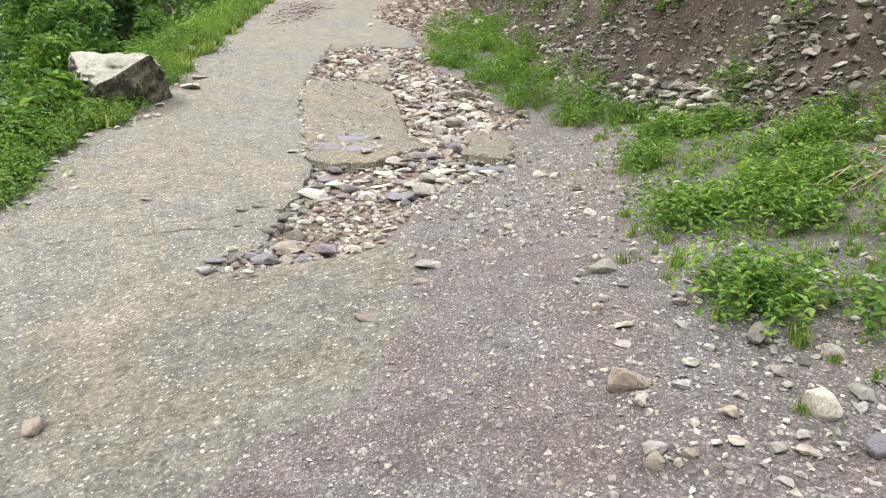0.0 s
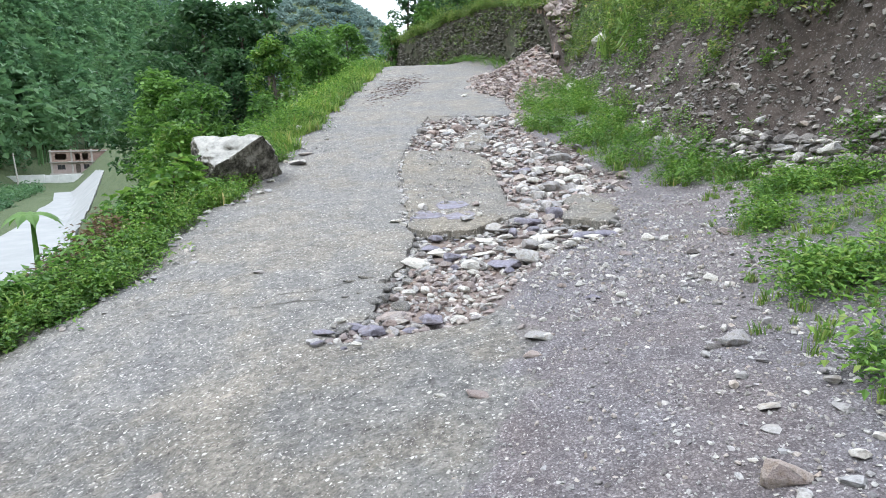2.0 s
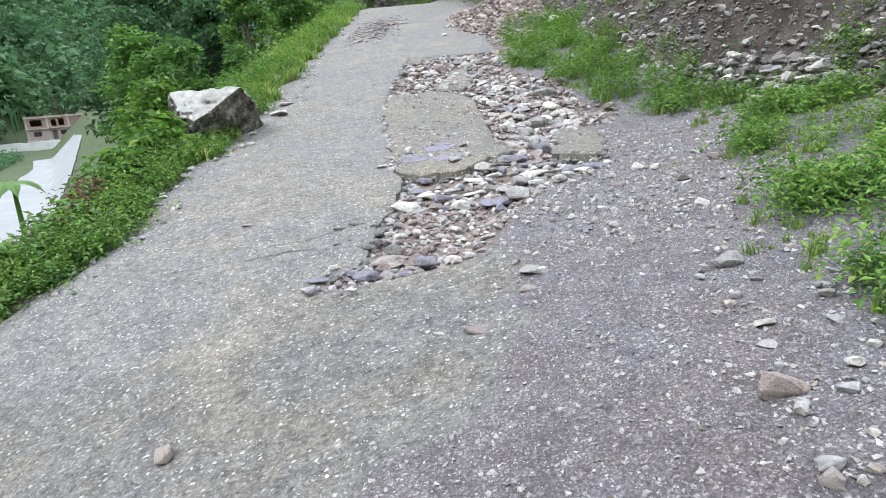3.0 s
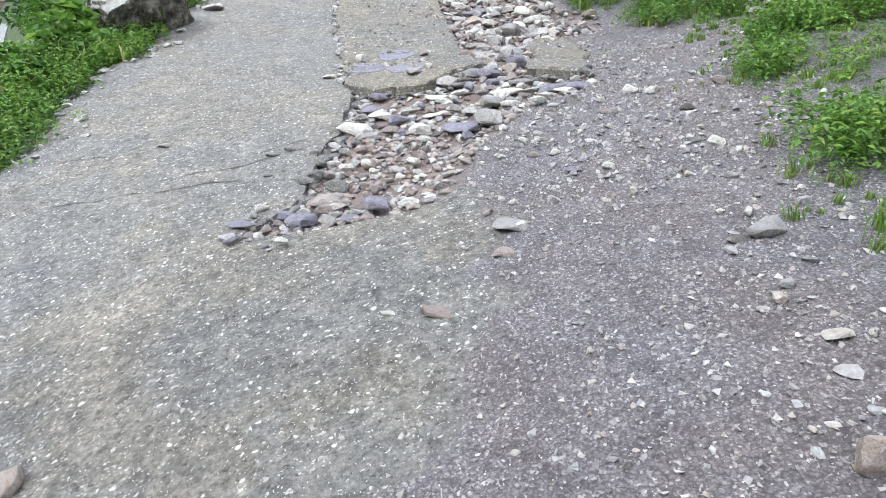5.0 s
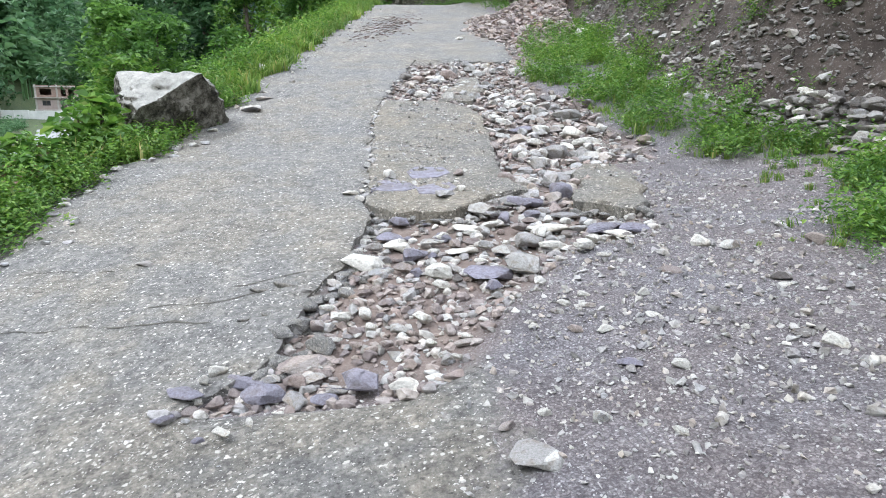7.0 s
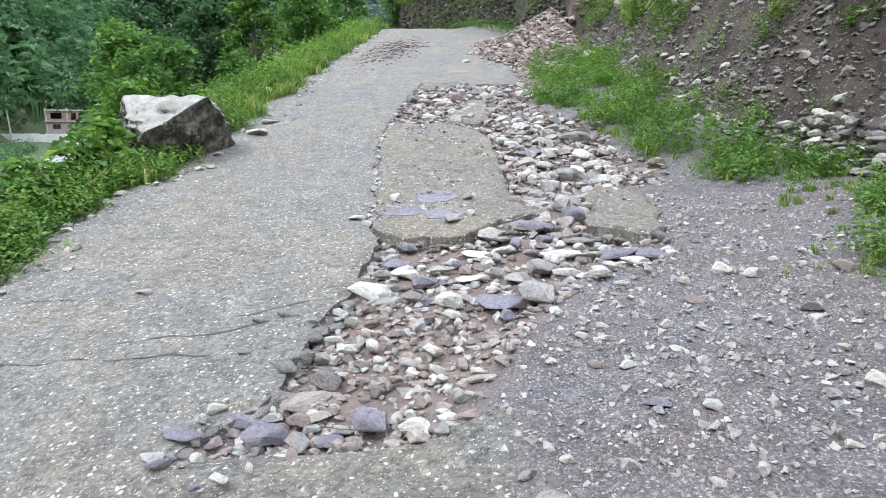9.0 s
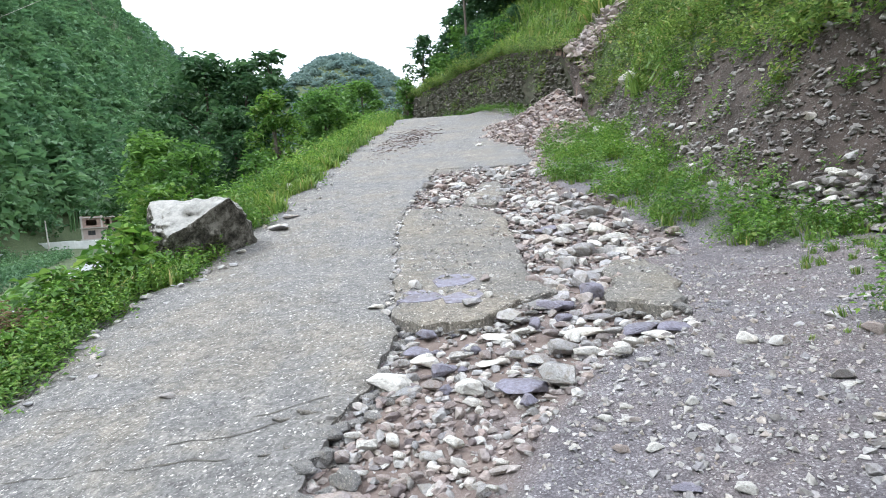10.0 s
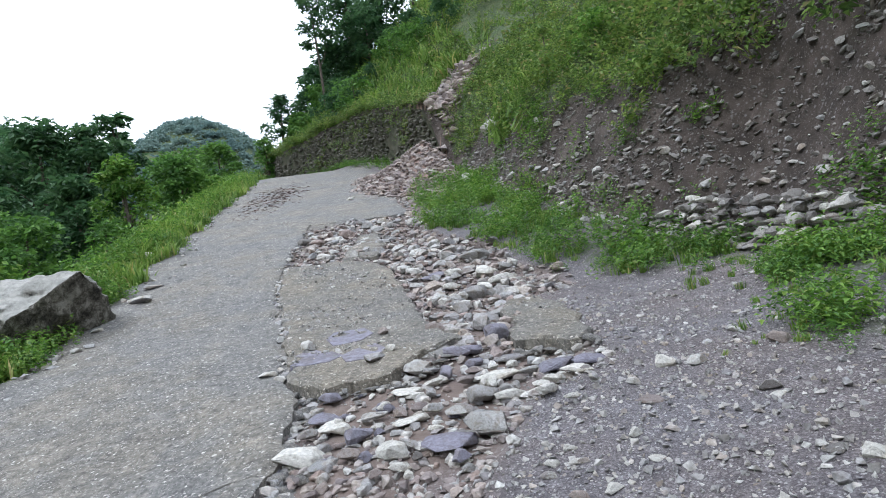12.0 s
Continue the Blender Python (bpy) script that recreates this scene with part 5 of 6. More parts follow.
DARK = "tall dark green tree on the bank below the road"
tree("tree", -14.6, 29.0, 8.0, 2.6, M_DARKLEAF, 301, DARK, leaf_size=0.34, leaves=4200, clusters=20)
tree("tree", -12.7, 28.5, 7.6, 1.7, M_DARKLEAF, 302, DARK, leaf_size=0.30, leaves=2600)
tree("tree", -10.9, 27.5, 7.7, 1.1, M_DARKLEAF, 303, "slender dark tree with an open crown below the road", leaf_size=0.28, leaves=1300, clusters=9, bare=0.5)
tree("tree", -17.2, 30.0, 7.3, 2.4, M_DARKLEAF, 304, DARK, leaf_size=0.34, leaves=3300, clusters=18)
tree("tree", -13.9, 24.0, 4.9, 2.4, M_DARKLEAF, 305, "dark leafy tree among the scrub of the bank", leaf_size=0.30, leaves=3600, clusters=18, bare=0.2)
tree("tree", -11.6, 25.5, 5.2, 1.8, M_DARKLEAF, 306, "dark leafy tree among the scrub of the bank", leaf_size=0.28, leaves=2800, clusters=16, bare=0.2)
tree("tree", -11.7, 20.5, 3.7, 1.7, M_BUSH, 307, "mid-green tree on the bank beside the boulder", leaf_size=0.24, leaves=3200, clusters=18, bare=0.2)
tree("tree", -10.2, 19.5, 3.3, 1.5, M_BUSH, 308, "mid-green tree on the bank beside the road", leaf_size=0.20, leaves=2600, clusters=16, bare=0.2)
tree("tree", -9.5, 16.8, 2.1, 1.2, M_WEED, 309, "yellow-green sapling on the bank behind the boulder", leaf_size=0.20, leaves=2200, clusters=16, bare=0.2)
tree("bush", -9.35, 24.0, 5.3, 1.05, M_WEED, 312, "round light green bush above the outer verge", "bush", 0.20, 2600, 0.25, 16, squash=1.2)
tree("bush", -8.9, 28.0, 5.75, 1.2, M_BUSH, 313, "round dark green bush above the outer verge", "bush", 0.22, 2600, 0.25, 16, squash=1.2)
tree("bush", -8.0, 19.2, 2.95, 0.75, M_BUSH, 314, "leafy sapling in the grass verge", "bush", 0.17, 900, 0.2, 12, base=1.4)
tree("bush", -10.6, 33.0, 6.4, 1.6, M_BUSH, 315, "green bush near the bend", "bush", 0.26, 2200, 0.2, 14)
tree("bush", -9.2, 33.5, 5.7, 1.1, M_WEED, 316, "light green bush near the bend", "bush", 0.22, 1500, 0.2, 12)
tree("tree", -13.5, 40.0, 8.0, 2.0, M_BUSH, 317, "green tree beyond the bend", leaf_size=0.3, leaves=1500)
tree("tree", -12.2, 46.0, 9.6, 1.8, M_BUSH, 318, "green tree beyond the bend", leaf_size=0.32, leaves=2000)
tree("tree", -16.0, 52.0, 10.5, 2.6, M_BUSH, 324, "green tree beyond the bend", leaf_size=0.36, leaves=1500)
tree("bush", -5.95, 10.2, 1.12, 0.50, M_WEED, 319, "broad-leaved plant beside the boulder", "bush", 0.20, 260, 0.15, 10, base=0.0, leaf_w=0.62)
tree("bush", -6.05, 10.8, 1.28, 0.42, M_WEED, 335, "tall broad-leaved plant beside the boulder", "bush", 0.20, 260, 0.2, 10, base=0.1, leaf_w=0.62)
tree("bush", -6.3, 9.5, 0.85, 0.5, M_WEED, 336, "broad-leaved plant in the verge weeds", "bush", 0.17, 260, 0.15, 10, base=-0.3, leaf_w=0.6)
tree("tree", -16.2, 28.5, 6.3, 2.0, M_DARKLEAF, 329, DARK, leaf_size=0.32, leaves=3000, clusters=18, bare=0.25)
tree("tree", -12.9, 22.3, 4.2, 1.3, M_BUSH, 330, "mid-green tree on the bank beside the road", leaf_size=0.24, leaves=2000, bare=0.2)
# on the hill
HILL = "tall dark tree on the slope above the bend"
tree("tree", -4.4, 42.0, 17.6, 1.3, M_DARKLEAF, 320, "slender tall tree with an open crown on the slope", leaf_size=0.30, leaves=1300, clusters=12, bare=0.5, trunk_r=0.11)
tree("tree", -2.6, 45.0, 19.0, 2.3, M_DARKLEAF, 321, HILL, leaf_size=0.40, leaves=2800, clusters=18, bare=0.15)
tree("tree", -0.4, 46.0, 21.5, 2.6, M_DARKLEAF, 322, HILL, leaf_size=0.40, leaves=3000, clusters=18, bare=0.15)
tree("tree", -5.2, 46.5, 14.0, 1.6, M_DARKLEAF, 323, HILL, leaf_size=0.36, leaves=1600, bare=0.2)
tree("tree", 2.0, 47.0, 23.5, 2.6, M_DARKLEAF, 325, HILL, leaf_size=0.40, leaves=2600, clusters=18, bare=0.15)
tree("tree", -8.0, 46.5, 12.4, 1.3, M_DARKLEAF, 326, "small layered tree at the end of the wall", leaf_size=0.30, leaves=1300, bare=0.2)
tree("bush", -6.4, 44.5, 10.6, 1.2, M_BUSH, 327, "bush overhanging the retaining wall", "bush", 0.28, 1300, 0.15)
tree("bush", -8.8, 44.6, 9.2, 1.0, M_BUSH, 328, "bush overhanging the retaining wall", "bush", 0.28, 1100, 0.15)


tree("tree", -3.6, 43.5, 14.5, 1.8, M_DARKLEAF, 331, HILL, leaf_size=0.36, leaves=2000, clusters=16, bare=0.1)
tree("tree", -1.4, 43.0, 16.5, 2.0, M_DARKLEAF, 332, HILL, leaf_size=0.36, leaves=2200, clusters=16, bare=0.1)
tree("bush", -6.2, 45.5, 12.2, 1.3, M_DARKLEAF, 333, "dark bush on the slope above the wall", "bush", 0.3, 1300, 0.1)
tree("bush", -4.8, 43.0, 11.8, 1.1, M_BUSH, 334, "green bush on the slope above the wall", "bush", 0.28, 1100, 0.1)


# ---- forest on the opposite hillside ----
def far_tree(seed, tall=1.0, cards=64, size=0.27):
    """A rough crown about 1 across and as tall, of many leafy facets."""
    rs = np.random.RandomState(seed)
    d = rs.normal(size=(cards, 3))
    d /= np.linalg.norm(d, axis=1)[:, None]
    lobes = rs.normal(0, 0.22, (5, 3))
    pos = d * rs.uniform(0.22, 0.40, (cards, 1)) + lobes[rs.randint(0, 5, cards)] * np.array([1, 1, 0.8])
    pos[:, 2] = (pos[:, 2] + 0.5) * tall
    lv = [leaf(1.0, 0.9)]
    return scatter(lv, pos, rs.uniform(0, 6.28, cards), size * rs.uniform(0.7, 1.4, cards), rs.uniform(-0.9, 0.9, (cards, 2)), seed=seed)


def pine(seed, cards=26):
    rs = np.random.RandomState(seed)
    tv, tf = tube([(0, 0, 0), (0.01, 0, 0.5), (0, 0.01, 0.97)], [0.018, 0.013, 0.004], 4)
    zc = 0.45 + 0.55 * rs.uniform(0, 1, cards) ** 0.8
    rr = 0.17 * (1.15 - zc) / 0.6 + 0.03
    a = rs.uniform(0, 6.28, cards)
    r = rr * rs.uniform(0.2, 1.0, cards)
    pos = np.stack([r * np.cos(a), r * np.sin(a), zc], -1)
    v, f = scatter([leaf(1.0, 0.8)], pos, rs.uniform(0, 6.28, cards), 0.15 * rs.uniform(0.7, 1.4, cards), rs.uniform(-0.5, 0.5, (cards, 2)), seed=seed)
    return np.concatenate([tv, v]), np.concatenate([tf, f + len(tv)])


FAR = [far_tree(400 + i, 1.0 + 0.25 * (i % 3), 44, 0.24) for i in range(6)]
NEARER = [far_tree(410 + i, 1.0 + 0.25 * (i % 3), 80, 0.19) for i in range(6)]
PINES = [pine(420 + i) for i in range(5)]


def hill_w(x, y):
    return (x + 100) * -0.95 + (y - 90) * -0.30


rs = np.random.RandomState(430)
az, rr = rs.uniform(radians(-56), radians(-14), 60000), 110 * (12 ** rs.uniform(0, 1, 60000))
fx, fy = rr * np.sin(az), rr * np.cos(az)
w = hill_w(fx, fy)
ok = (w > 2) & (w < 225) & (rs.uniform(size=60000) < np.clip(rr / 500, 0.25, 1))
fx, fy, w = fx[ok][:5400], fy[ok][:5400], w[ok][:5400]
pineish = (rs.uniform(size=len(w)) < 0.35 + 0.6 * smooth(50, 140, w))
q = np.stack([fx, fy], -1)
close = np.hypot(fx, fy) < 330
for nm, tpl, sel, sd in (("hillside_forest", FAR, ~pineish & ~close, 431), ("hillside_woods", NEARER, ~pineish & close, 437)):
    stuff(nm, tpl, q[sel], np.random.RandomState(sd).uniform(5, 11, sel.sum()), M_FOREST, "dense green forest on the opposite hillside", "forest", 0.1, sd, -0.5, 0.0, 1.0)
stuff("hillside_pines", PINES, q[pineish], rs.uniform(12, 21, pineish.sum()), M_FOREST, "pine trees on the opposite hillside and ridge", "forest", 0.04, 432, -0.5, 0.0, 1.0)
wr, yr_ = np.random.RandomState(438).uniform(175, 222, 420), np.random.RandomState(439).uniform(150, 900, 420)
xr_ = -100 - (wr + 0.30 * (yr_ - 90)) / 0.95
stuff("ridge_pines", PINES, np.stack([xr_, yr_], -1), rnd(420, 16, 30, 443), M_FOREST, "tall pines along the opposite ridge", "forest", 0.05, 444, -0.5, 0.0, 1.0)
# far hill's trees, with the haze painted into their leaf colour
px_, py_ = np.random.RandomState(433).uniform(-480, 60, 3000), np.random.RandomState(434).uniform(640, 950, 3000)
stuff("distant_forest", [far_tree(450 + i, 1.0, 22, 0.42) for i in range(4)], np.stack([px_, py_], -1), rnd(3000, 7, 11, 435), M_HAZED, "forest on the distant hill", "forest", 0.1, 436, -1.0, 0.0, 0.8)
# valley floor scrub
p = many(1000, (-120, -30), (25, 170), lambda x, y: (hill_w(x, y) < 4) * (edge_left(y) - x > 18) * (np.abs((x + 38) * 0.862 + (y - 35) * 0.507) > 6.5) * (rough_of(x, y, 22, 6, 21) > -0.2) * (y < 117), 440)
stuff("valley_scrub", FAR, p, rnd(len(p), 0.8, 1.9, 441), M_FOREST, "bushes and small trees on the valley floor", "scrub", 0.1, 442, -0.2, 0.0, 0.8)


# ---- valley: pale road, house, walls, pole ----
def box(bm, x0, x1, y0, y1, z0, z1, bevel=0.0):
    m = Matrix.Translation(((x0 + x1) / 2, (y0 + y1) / 2, (z0 + z1) / 2)) @ Matrix.Diagonal((x1 - x0, y1 - y0, z1 - z0, 1))
    r = bmesh.ops.create_cube(bm, size=1.0, matrix=m)
    if bevel:
        bmesh.ops.bevel(bm, geom=list({e for v in r["verts"] for e in v.link_edges}), offset=bevel, segments=1, affect="EDGES")
    return bm


def boxed(name, parent, mat, *dims, bevel=0.0, label=""):
    return part(name, box(bmesh.new(), *dims, bevel=bevel), mat, parent, label)


def valley_road():
    t = np.linspace(0, 1, 90)
    cx = np.interp(t, [0, 0.2, 0.45, 0.75, 1], [-31, -41, -54, -71, -82])
    cy = np.interp(t, [0, 0.2, 0.45, 0.75, 1], [24, 44, 68, 96, 110])
    s = np.linspace(-1, 1, 9)
    dx, dy = np.gradient(cx), np.gradient(cy)
    n = np.hypot(dx, dy)
    half = np.interp(t, [0, 0.3, 1], [4.6, 4.2, 3.6])
    X = cx[:, None] + (dy / n * half)[:, None] * s[None]
    Y = cy[:, None] - (dx / n * half)[:, None] * s[None]
    Z = np.maximum(height(X, Y), np.clip(-9.3 + 0.02 * Y, -11, 6)) + 0.25
    idx = np.arange(X.size).reshape(X.shape)
    q = np.stack([idx[:-1, :-1], idx[1:, :-1], idx[1:, 1:], idx[:-1, 1:]], -1).reshape(-1, 4)
    top = np.stack([X, Y, Z], -1).reshape(-1, 3)
    low = top - np.array([0, 0, 0.6])
    L, R = idx[:, 0], idx[:, -1]
    k = X.size
    sides = np.concatenate([np.stack([L[:-1], L[:-1] + k, L[1:] + k, L[1:]], -1), np.stack([R[1:], R[1:] + k, R[:-1] + k, R[:-1]], -1)])
    ob = new("road_valley", mesh_from("road_valley", np.concatenate([top, low]), np.concatenate([q, sides]), M_VROAD))
    tagged(ob, "wide pale dirt road along the valley floor", "road", kind="structure")


valley_road()


def house():
    """Two storeys of raw brick between concrete columns, with a flat roof."""
    root = tagged(new("house"), "unfinished two-storey brick house with concrete columns", "house")
    W, D, z1, z2 = 13.0, 8.0, 2.75, 5.5
    bays = [0.0, 4.3, 8.6, 13.0]
    # walls of both storeys, with openings left free
    def bay(b, z0, z1_, holes, mat, label):
        """One bay's wall as a single panel with its openings cut through."""
        a, c = bays[b] + 0.2, bays[b + 1] - 0.2
        xs = sorted({a, c, *[a + h[0] for h in holes], *[a + h[1] for h in holes]})
        zs = sorted({z0, z1_, *[z0 + h[2] for h in holes], *[z0 + h[3] for h in holes]})
        bm = bmesh.new()
        vs = {(i, k): bm.verts.new((xx, 0.0, zz)) for i, xx in enumerate(xs) for k, zz in enumerate(zs)}
        for i in range(len(xs) - 1):
            for k in range(len(zs) - 1):
                mx_, mz_ = (xs[i] + xs[i + 1]) / 2 - a, (zs[k] + zs[k + 1]) / 2 - z0
                if not any(h[0] < mx_ < h[1] and h[2] < mz_ < h[3] for h in holes):
                    bm.faces.new((vs[i, k], vs[i + 1, k], vs[i + 1, k + 1], vs[i, k + 1]))
        ex = bmesh.ops.extrude_face_region(bm, geom=list(bm.faces))
        bmesh.ops.translate(bm, verts=[g for g in ex["geom"] if isinstance(g, bmesh.types.BMVert)], vec=(0, 0.25, 0))
        bmesh.ops.delete(bm, geom=[v for v in bm.verts if not v.link_faces], context="VERTS")
        bmesh.ops.recalc_face_normals(bm, faces=bm.faces)
        part("wall", bm, mat, root, label)
    low = {0: [(1.0, 2.6, 0.9, 2.0)], 1: [(0.5, 1.5, 0.0, 2.1), (2.2, 3.4, 0.9, 2.0)], 2: [(1.2, 3.4, 0.0, 2.2)]}
    high = {0: [(0.7, 3.0, 0.5, 1.9)], 1: [(0.6, 1.6, 0.3, 1.9), (2.1, 3.3, 0.3, 1.9)], 2: [(2.4, 3.5, 0.8, 1.9)]}
    for b in range(3):
        bay(b, 0.0, z1 - 0.2, low[b], M_PINKWALL, "pinkish plastered ground-floor wall")
        bay(b, z1, z2 - 0.45, high[b], M_BRICK, "raw brick upper wall")
    for x in bays:
        boxed("column", root, M_PLASTER, x - 0.2, x + 0.2, -0.06, 0.30, 0, z2 + 0.1, bevel=0.02)
    boxed("floor_slab", root, M_PLASTER, -0.4, W + 0.4, -0.5, D, z1 - 0.2, z1)
    boxed("roof", root, M_PLASTER, -0.3, W + 0.3, -0.3, D, z2 - 0.45, z2 - 0.2)
    boxed("parapet", root, M_BRICK, 0, W, 0.02, 0.22, z2 - 0.2, z2 - 0.02)
    boxed("side_wall", root, M_BRICK, -0.1, 0.15, 0.32, D - 0.2, 0, z2 - 0.45)
    boxed("side_wall", root, M_BRICK, W - 0.15, W + 0.1, 0.32, D - 0.2, 0, z2 - 0.45)
    boxed("back_wall", root, M_BRICK, 0, W, D - 0.18, D - 0.02, 0, z2 - 0.45)
    for b, h0, h1_, s0, s1, z in ((0, 1.0, 2.6, 0.9, 2.0, 0), (1, 2.2, 3.4, 0.9, 2.0, 0)):
        a = bays[b] + 0.2
        win = boxed("window", root, M_DARK, a + h0, a + h1_, 0.14, 0.18, z + s0, z + s1)
        boxed("frame", win, M_BARK, a + (h0 + h1_) / 2 - 0.05, a + (h0 + h1_) / 2 + 0.05, 0.08, 0.13, z + s0, z + s1)
    boxed("door", root, M_BARK, bays[1] + 0.7, bays[1] + 1.7, 0.14, 0.19, 0, 2.1)
    # near-black sheet behind the opening stands in for the unlit room
    boxed("doorway_shade", root, M_DARK, bays[2] + 1.4, bays[2] + 3.6, 1.4, 1.45, 0, 2.2)
    root.matrix_world = pose(-110.2, 140.4, -4.9, 0, 0, 33)
    boxed("foundation", root, M_PLASTER, -0.5, W + 0.5, -0.4, D + 0.3, -1.6, 0)
    return root


house()


def long_wall(x0, y0, x1, y1, zt, tall, name, label, mat):
    L = math.hypot(x1 - x0, y1 - y0)
    ob = tagged(new(name, None), label, "wall")
    n = int(L / 3.0)
    for i in range(n):
        boxed("panel", ob, mat, i * L / n, (i + 1) * L / n - 0.03, -0.25, 0.25, 0.02 * (i % 3), tall + 0.06 * ((i * 7) % 3), bevel=0.03)
    ob.matrix_world = pose(x0, y0, zt - tall, 0, 0, math.degrees(math.atan2(y1 - y0, x1 - x0)))
    return ob


M_WHITE = plain_material("whitewash", (0.62, 0.62, 0.60), (0.80, 0.80, 0.78), 0.8)
long_wall(-142, 126, -95, 136, -4.9, 2.2, "retaining_wall", "long whitewashed retaining wall below the house", M_WHITE)


def shed(x, y, z, yaw):
    root = tagged(new("shed"), "low dark shed with a sheet roof", "shed")
    boxed("wall", root, M_DARK, 0, 9, 0, 5, -0.6, 2.0)
    boxed("roof", root, M_SHEET, -0.5, 9.5, -0.7, 5.5, 2.0, 2.15, bevel=0.03)
    boxed("pillar", root, M_PLASTER, 0.1, 0.4, -0.2, -0.02, -0.6, 2.0)
    boxed("pillar", root, M_PLASTER, 4.4, 4.7, -0.2, -0.02, -0.6, 2.0)
    boxed("pillar", root, M_PLASTER, 8.6, 8.9, -0.2, -0.02, -0.6, 2.0)
    root.matrix_world = pose(x, y, z, 0, 0, yaw)


M_SHEET = plain_material("weathered_sheet", (0.16, 0.18, 0.17), (0.26, 0.28, 0.26), 2.0, 0.6)
shed(-100, 92, -7.2, 38)


def utility_pole(x, y, z0, z1, lean):
    root = tagged(new("utility_pole"), "slim pale utility pole in the valley", "pole")
    v, f = tube([(0, 0, 0), (lean * 0.5, 0, (z1 - z0) * 0.5), (lean, 0, z1 - z0)], [0.22, 0.18, 0.13], 8)
    ob = new("shaft", mesh_from("shaft", v, f, M_PLASTER, True))
    ob.parent = root
    boxed("crossarm", root, M_BARK, lean - 0.7, lean + 0.7, -0.06, 0.06, z1 - z0 - 0.6, z1 - z0 - 0.45, bevel=0.01)
    root.location = (x, y, z0)


utility_pole(-109.6, 129.0, -9.0, 0.2, -0.5)


def banana_plant(x, y, top, seed):
    rs = np.random.RandomState(seed)
    z0 = h1(x, y) - 0.1
    H = top - z0
    root = tagged(new("banana_plant"), "banana plant with drooping fronds below the verge", "plant")
    root.location = (x, y, z0)
    v, f = tube([(0, 0, 0), (0.1, 0, H * 0.5), (0.0, 0.1, H)], [0.20, 0.16, 0.09], 8)
    ob = new("stem", mesh_from("stem", v, f, M_BUSH, True))
    ob.parent = root
    for i in range(9):
        a = i * 0.7 + rs.uniform(-0.2, 0.2)
        L = rs.uniform(1.5, 2.1)
        V, F = [], []
        for k, t in enumerate(np.linspace(0, 1, 9)):
            r, z = L * t * (1 - 0.12 * t), H + L * (0.55 * t - 0.85 * t * t)
            wdt = 0.30 * math.sin(min(1, t * 1.05 + 0.05) * math.pi) ** 0.6 + 0.01
            c = np.array([r * math.cos(a), r * math.sin(a), z])
            sd = np.array([-math.sin(a), math.cos(a), 0]) * wdt
            V += [c - sd - [0, 0, 0.10 * wdt / 0.3], c, c + sd - [0, 0, 0.10 * wdt / 0.3]]
            if k:
                b = 3 * k
                F += [[b - 3, b - 2, b + 1], [b - 3, b + 1, b], [b - 2, b - 1, b + 2], [b - 2, b + 2, b + 1]]
        ob = new("frond", mesh_from("frond", np.array(V), np.array(F), M_BUSH))
        ob.parent = root


banana_plant(-25.2, 30.0, -2.0, 451)


# darker scrub above the retaining wall
rs = np.random.RandomState(560)
for k in range(16):
    y = rs.uniform(31, 44)
    x = float(toe(np.array(y))) + rs.uniform(0.3, 5.5)
    r = rs.uniform(0.6, 1.3)
    tree("bush", x, y, h1(x, y) + 1.7 * r, r, M_DARKLEAF if k % 3 else M_BUSH, 561 + k, "dark green bush on the slope above the retaining wall", "bush", 0.22, 800, 0.1, 12, trunk_r=0.04)

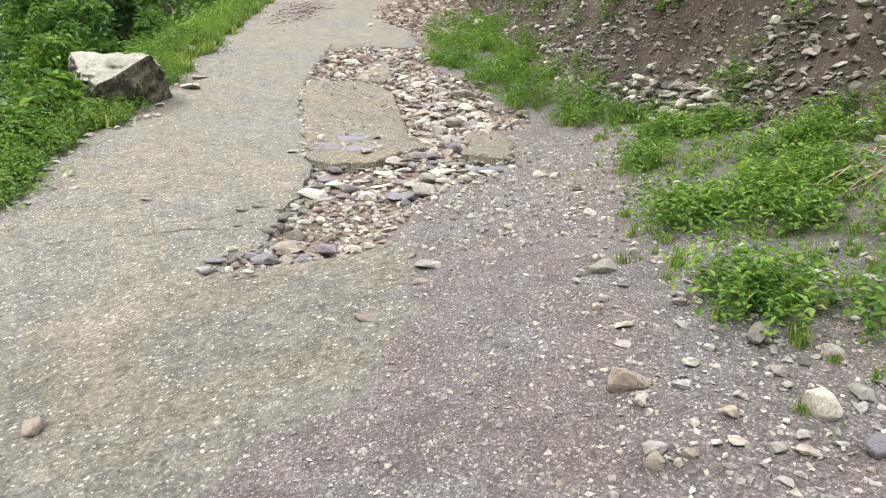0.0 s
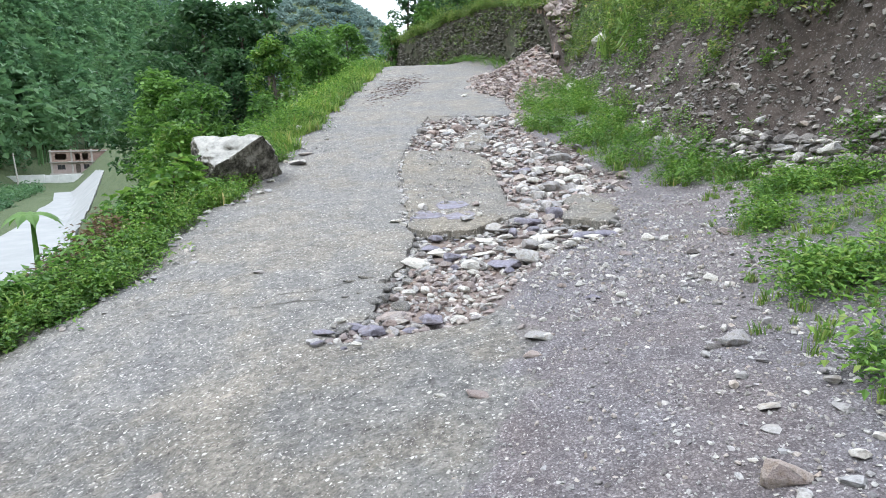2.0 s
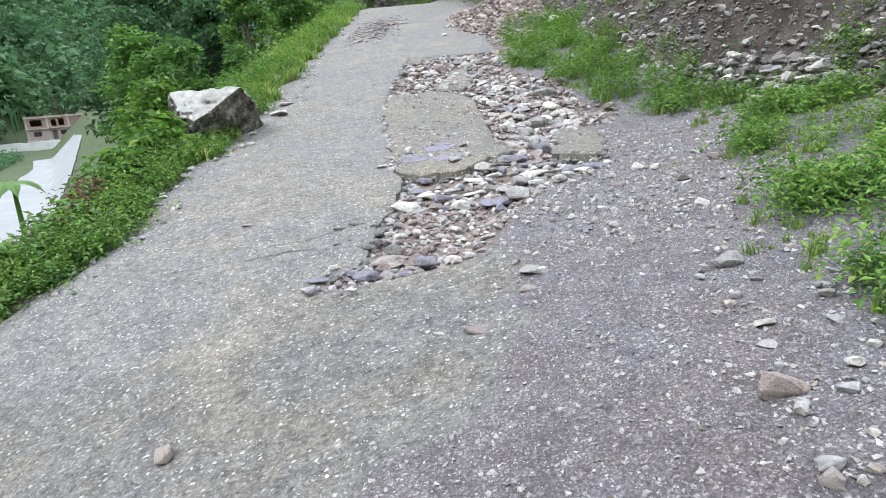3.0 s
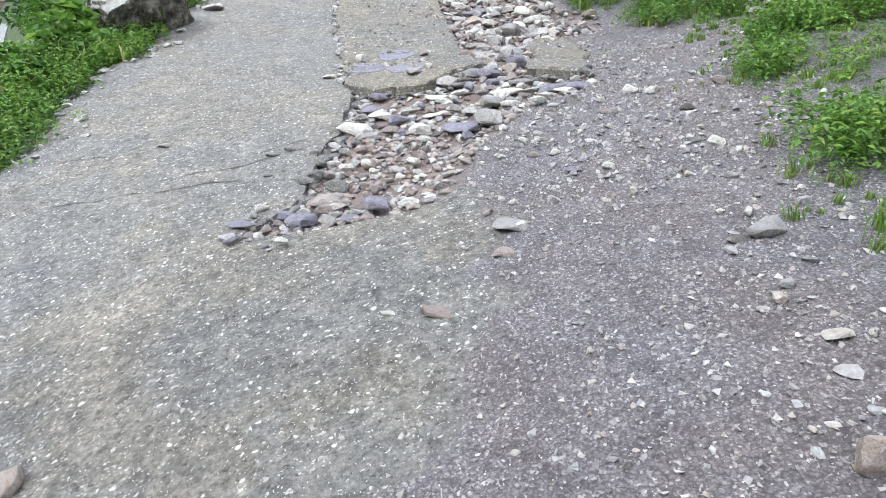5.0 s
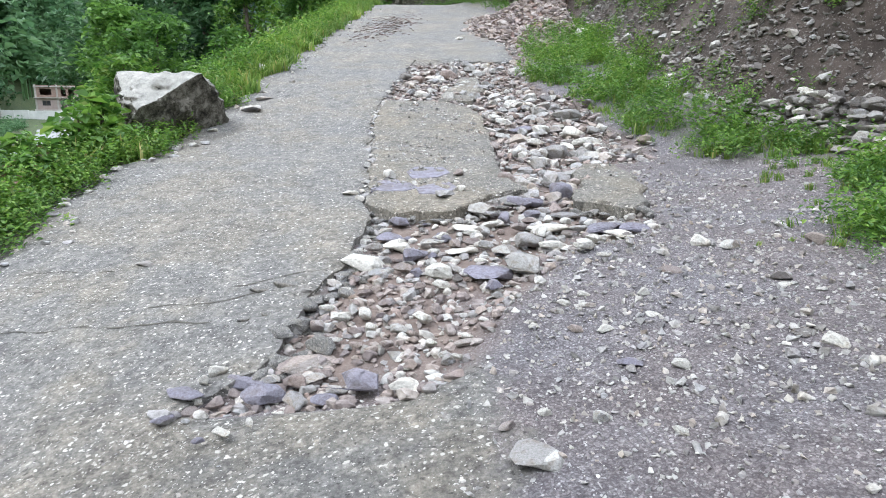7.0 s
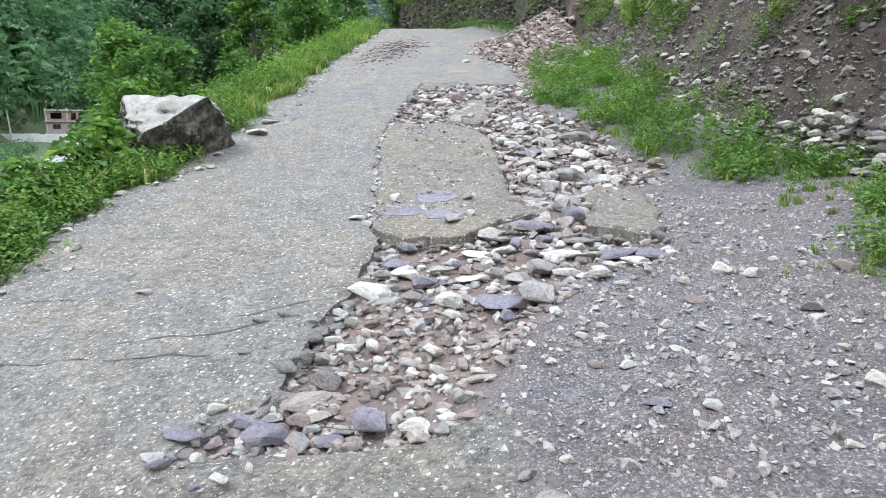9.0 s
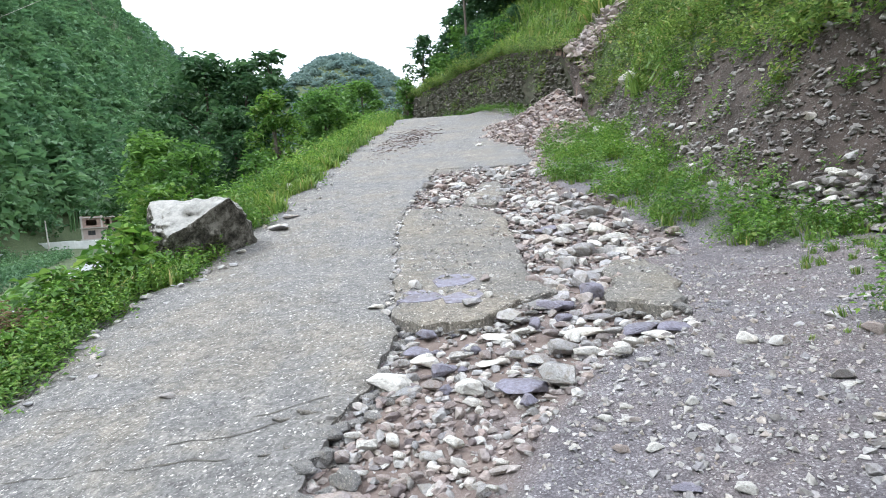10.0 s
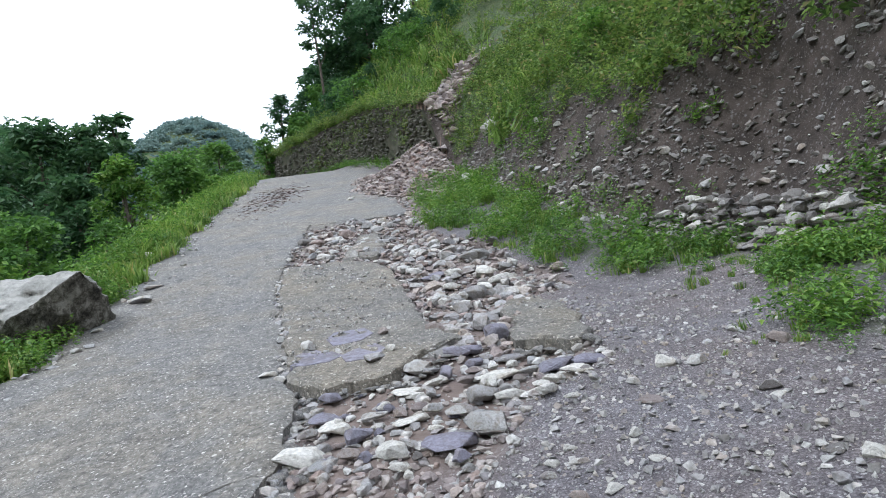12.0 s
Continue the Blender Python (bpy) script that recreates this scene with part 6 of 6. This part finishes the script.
# bushes standing out on the green slope
for k, (x, y, r) in enumerate(((4.9, 9.5, 0.7), (5.6, 11.5, 0.9), (5.2, 14.0, 0.6), (4.3, 17.0, 0.7), (3.9, 20.0, 0.8), (5.8, 18.5, 0.9), (3.3, 23.5, 0.6), (6.8, 15.5, 0.9), (4.9, 25.0, 0.9), (7.2, 22.0, 1.1), (2.6, 30.0, 0.8), (0.8, 34.0, 0.9), (5.6, 31.0, 1.0), (-1.5, 39.0, 1.0))):
    tree("bush", x, y, h1(x, y) + 1.5 * r, r, M_WEED if k % 2 else M_SHRUB, 500 + k, "leafy green bush on the hill slope", "bush", 0.13, 650, 0.1, 12, trunk_r=0.03)


# ---- bare roots hanging from the cut, and cables over the valley ----
def dry_roots():
    root = tagged(new("dry_roots"), "thin pale bare roots hanging out of the cut slope", "roots")
    rs = np.random.RandomState(601)
    for k in range(11):
        x, y = 2.75 + 0.06 * k + rs.uniform(-0.1, 0.1), 4.35 + rs.uniform(-0.25, 0.45)
        top = Vector((x + rs.uniform(0.25, 0.6), y + rs.uniform(-0.2, 0.2), 0))
        a = (top.x, top.y, h1(top.x, top.y) + 0.03)
        b = (x - rs.uniform(0.0, 0.5), y + rs.uniform(-0.15, 0.15), 0)
        b = (b[0], b[1], h1(b[0], b[1]) + 0.03)
        pts = limb_path(a, b, rs, 8, 0.18)
        v, f = tube(pts, np.linspace(0.010, 0.003, len(pts)), 5)
        ob = new("strand", mesh_from("strand", v, f, M_ROOT, True))
        ob.parent = root


M_ROOT = plain_material("dry_root", (0.22, 0.17, 0.12), (0.40, 0.33, 0.25), 20)
dry_roots()


def power_cable(a, b, sag):
    t = np.linspace(0, 1, 24)
    a, b = np.array(a), np.array(b)
    pts = [a + (b - a) * k - np.array([0, 0, sag * 4 * k * (1 - k)]) for k in t]
    v, f = tube(pts, [0.018] * len(pts), 5)
    tagged(new("power_cable", mesh_from("power_cable", v, f, M_PLASTER, True)), "thin pale power cable strung across the valley", "cable", "cables over the valley")


power_cable((-60.0, 43.5, 10.5), (-26.0, 65.0, 31.5), 0.6)
power_cable((-60.0, 42.4, 14.8), (-26.0, 65.0, 32.6), 0.6)
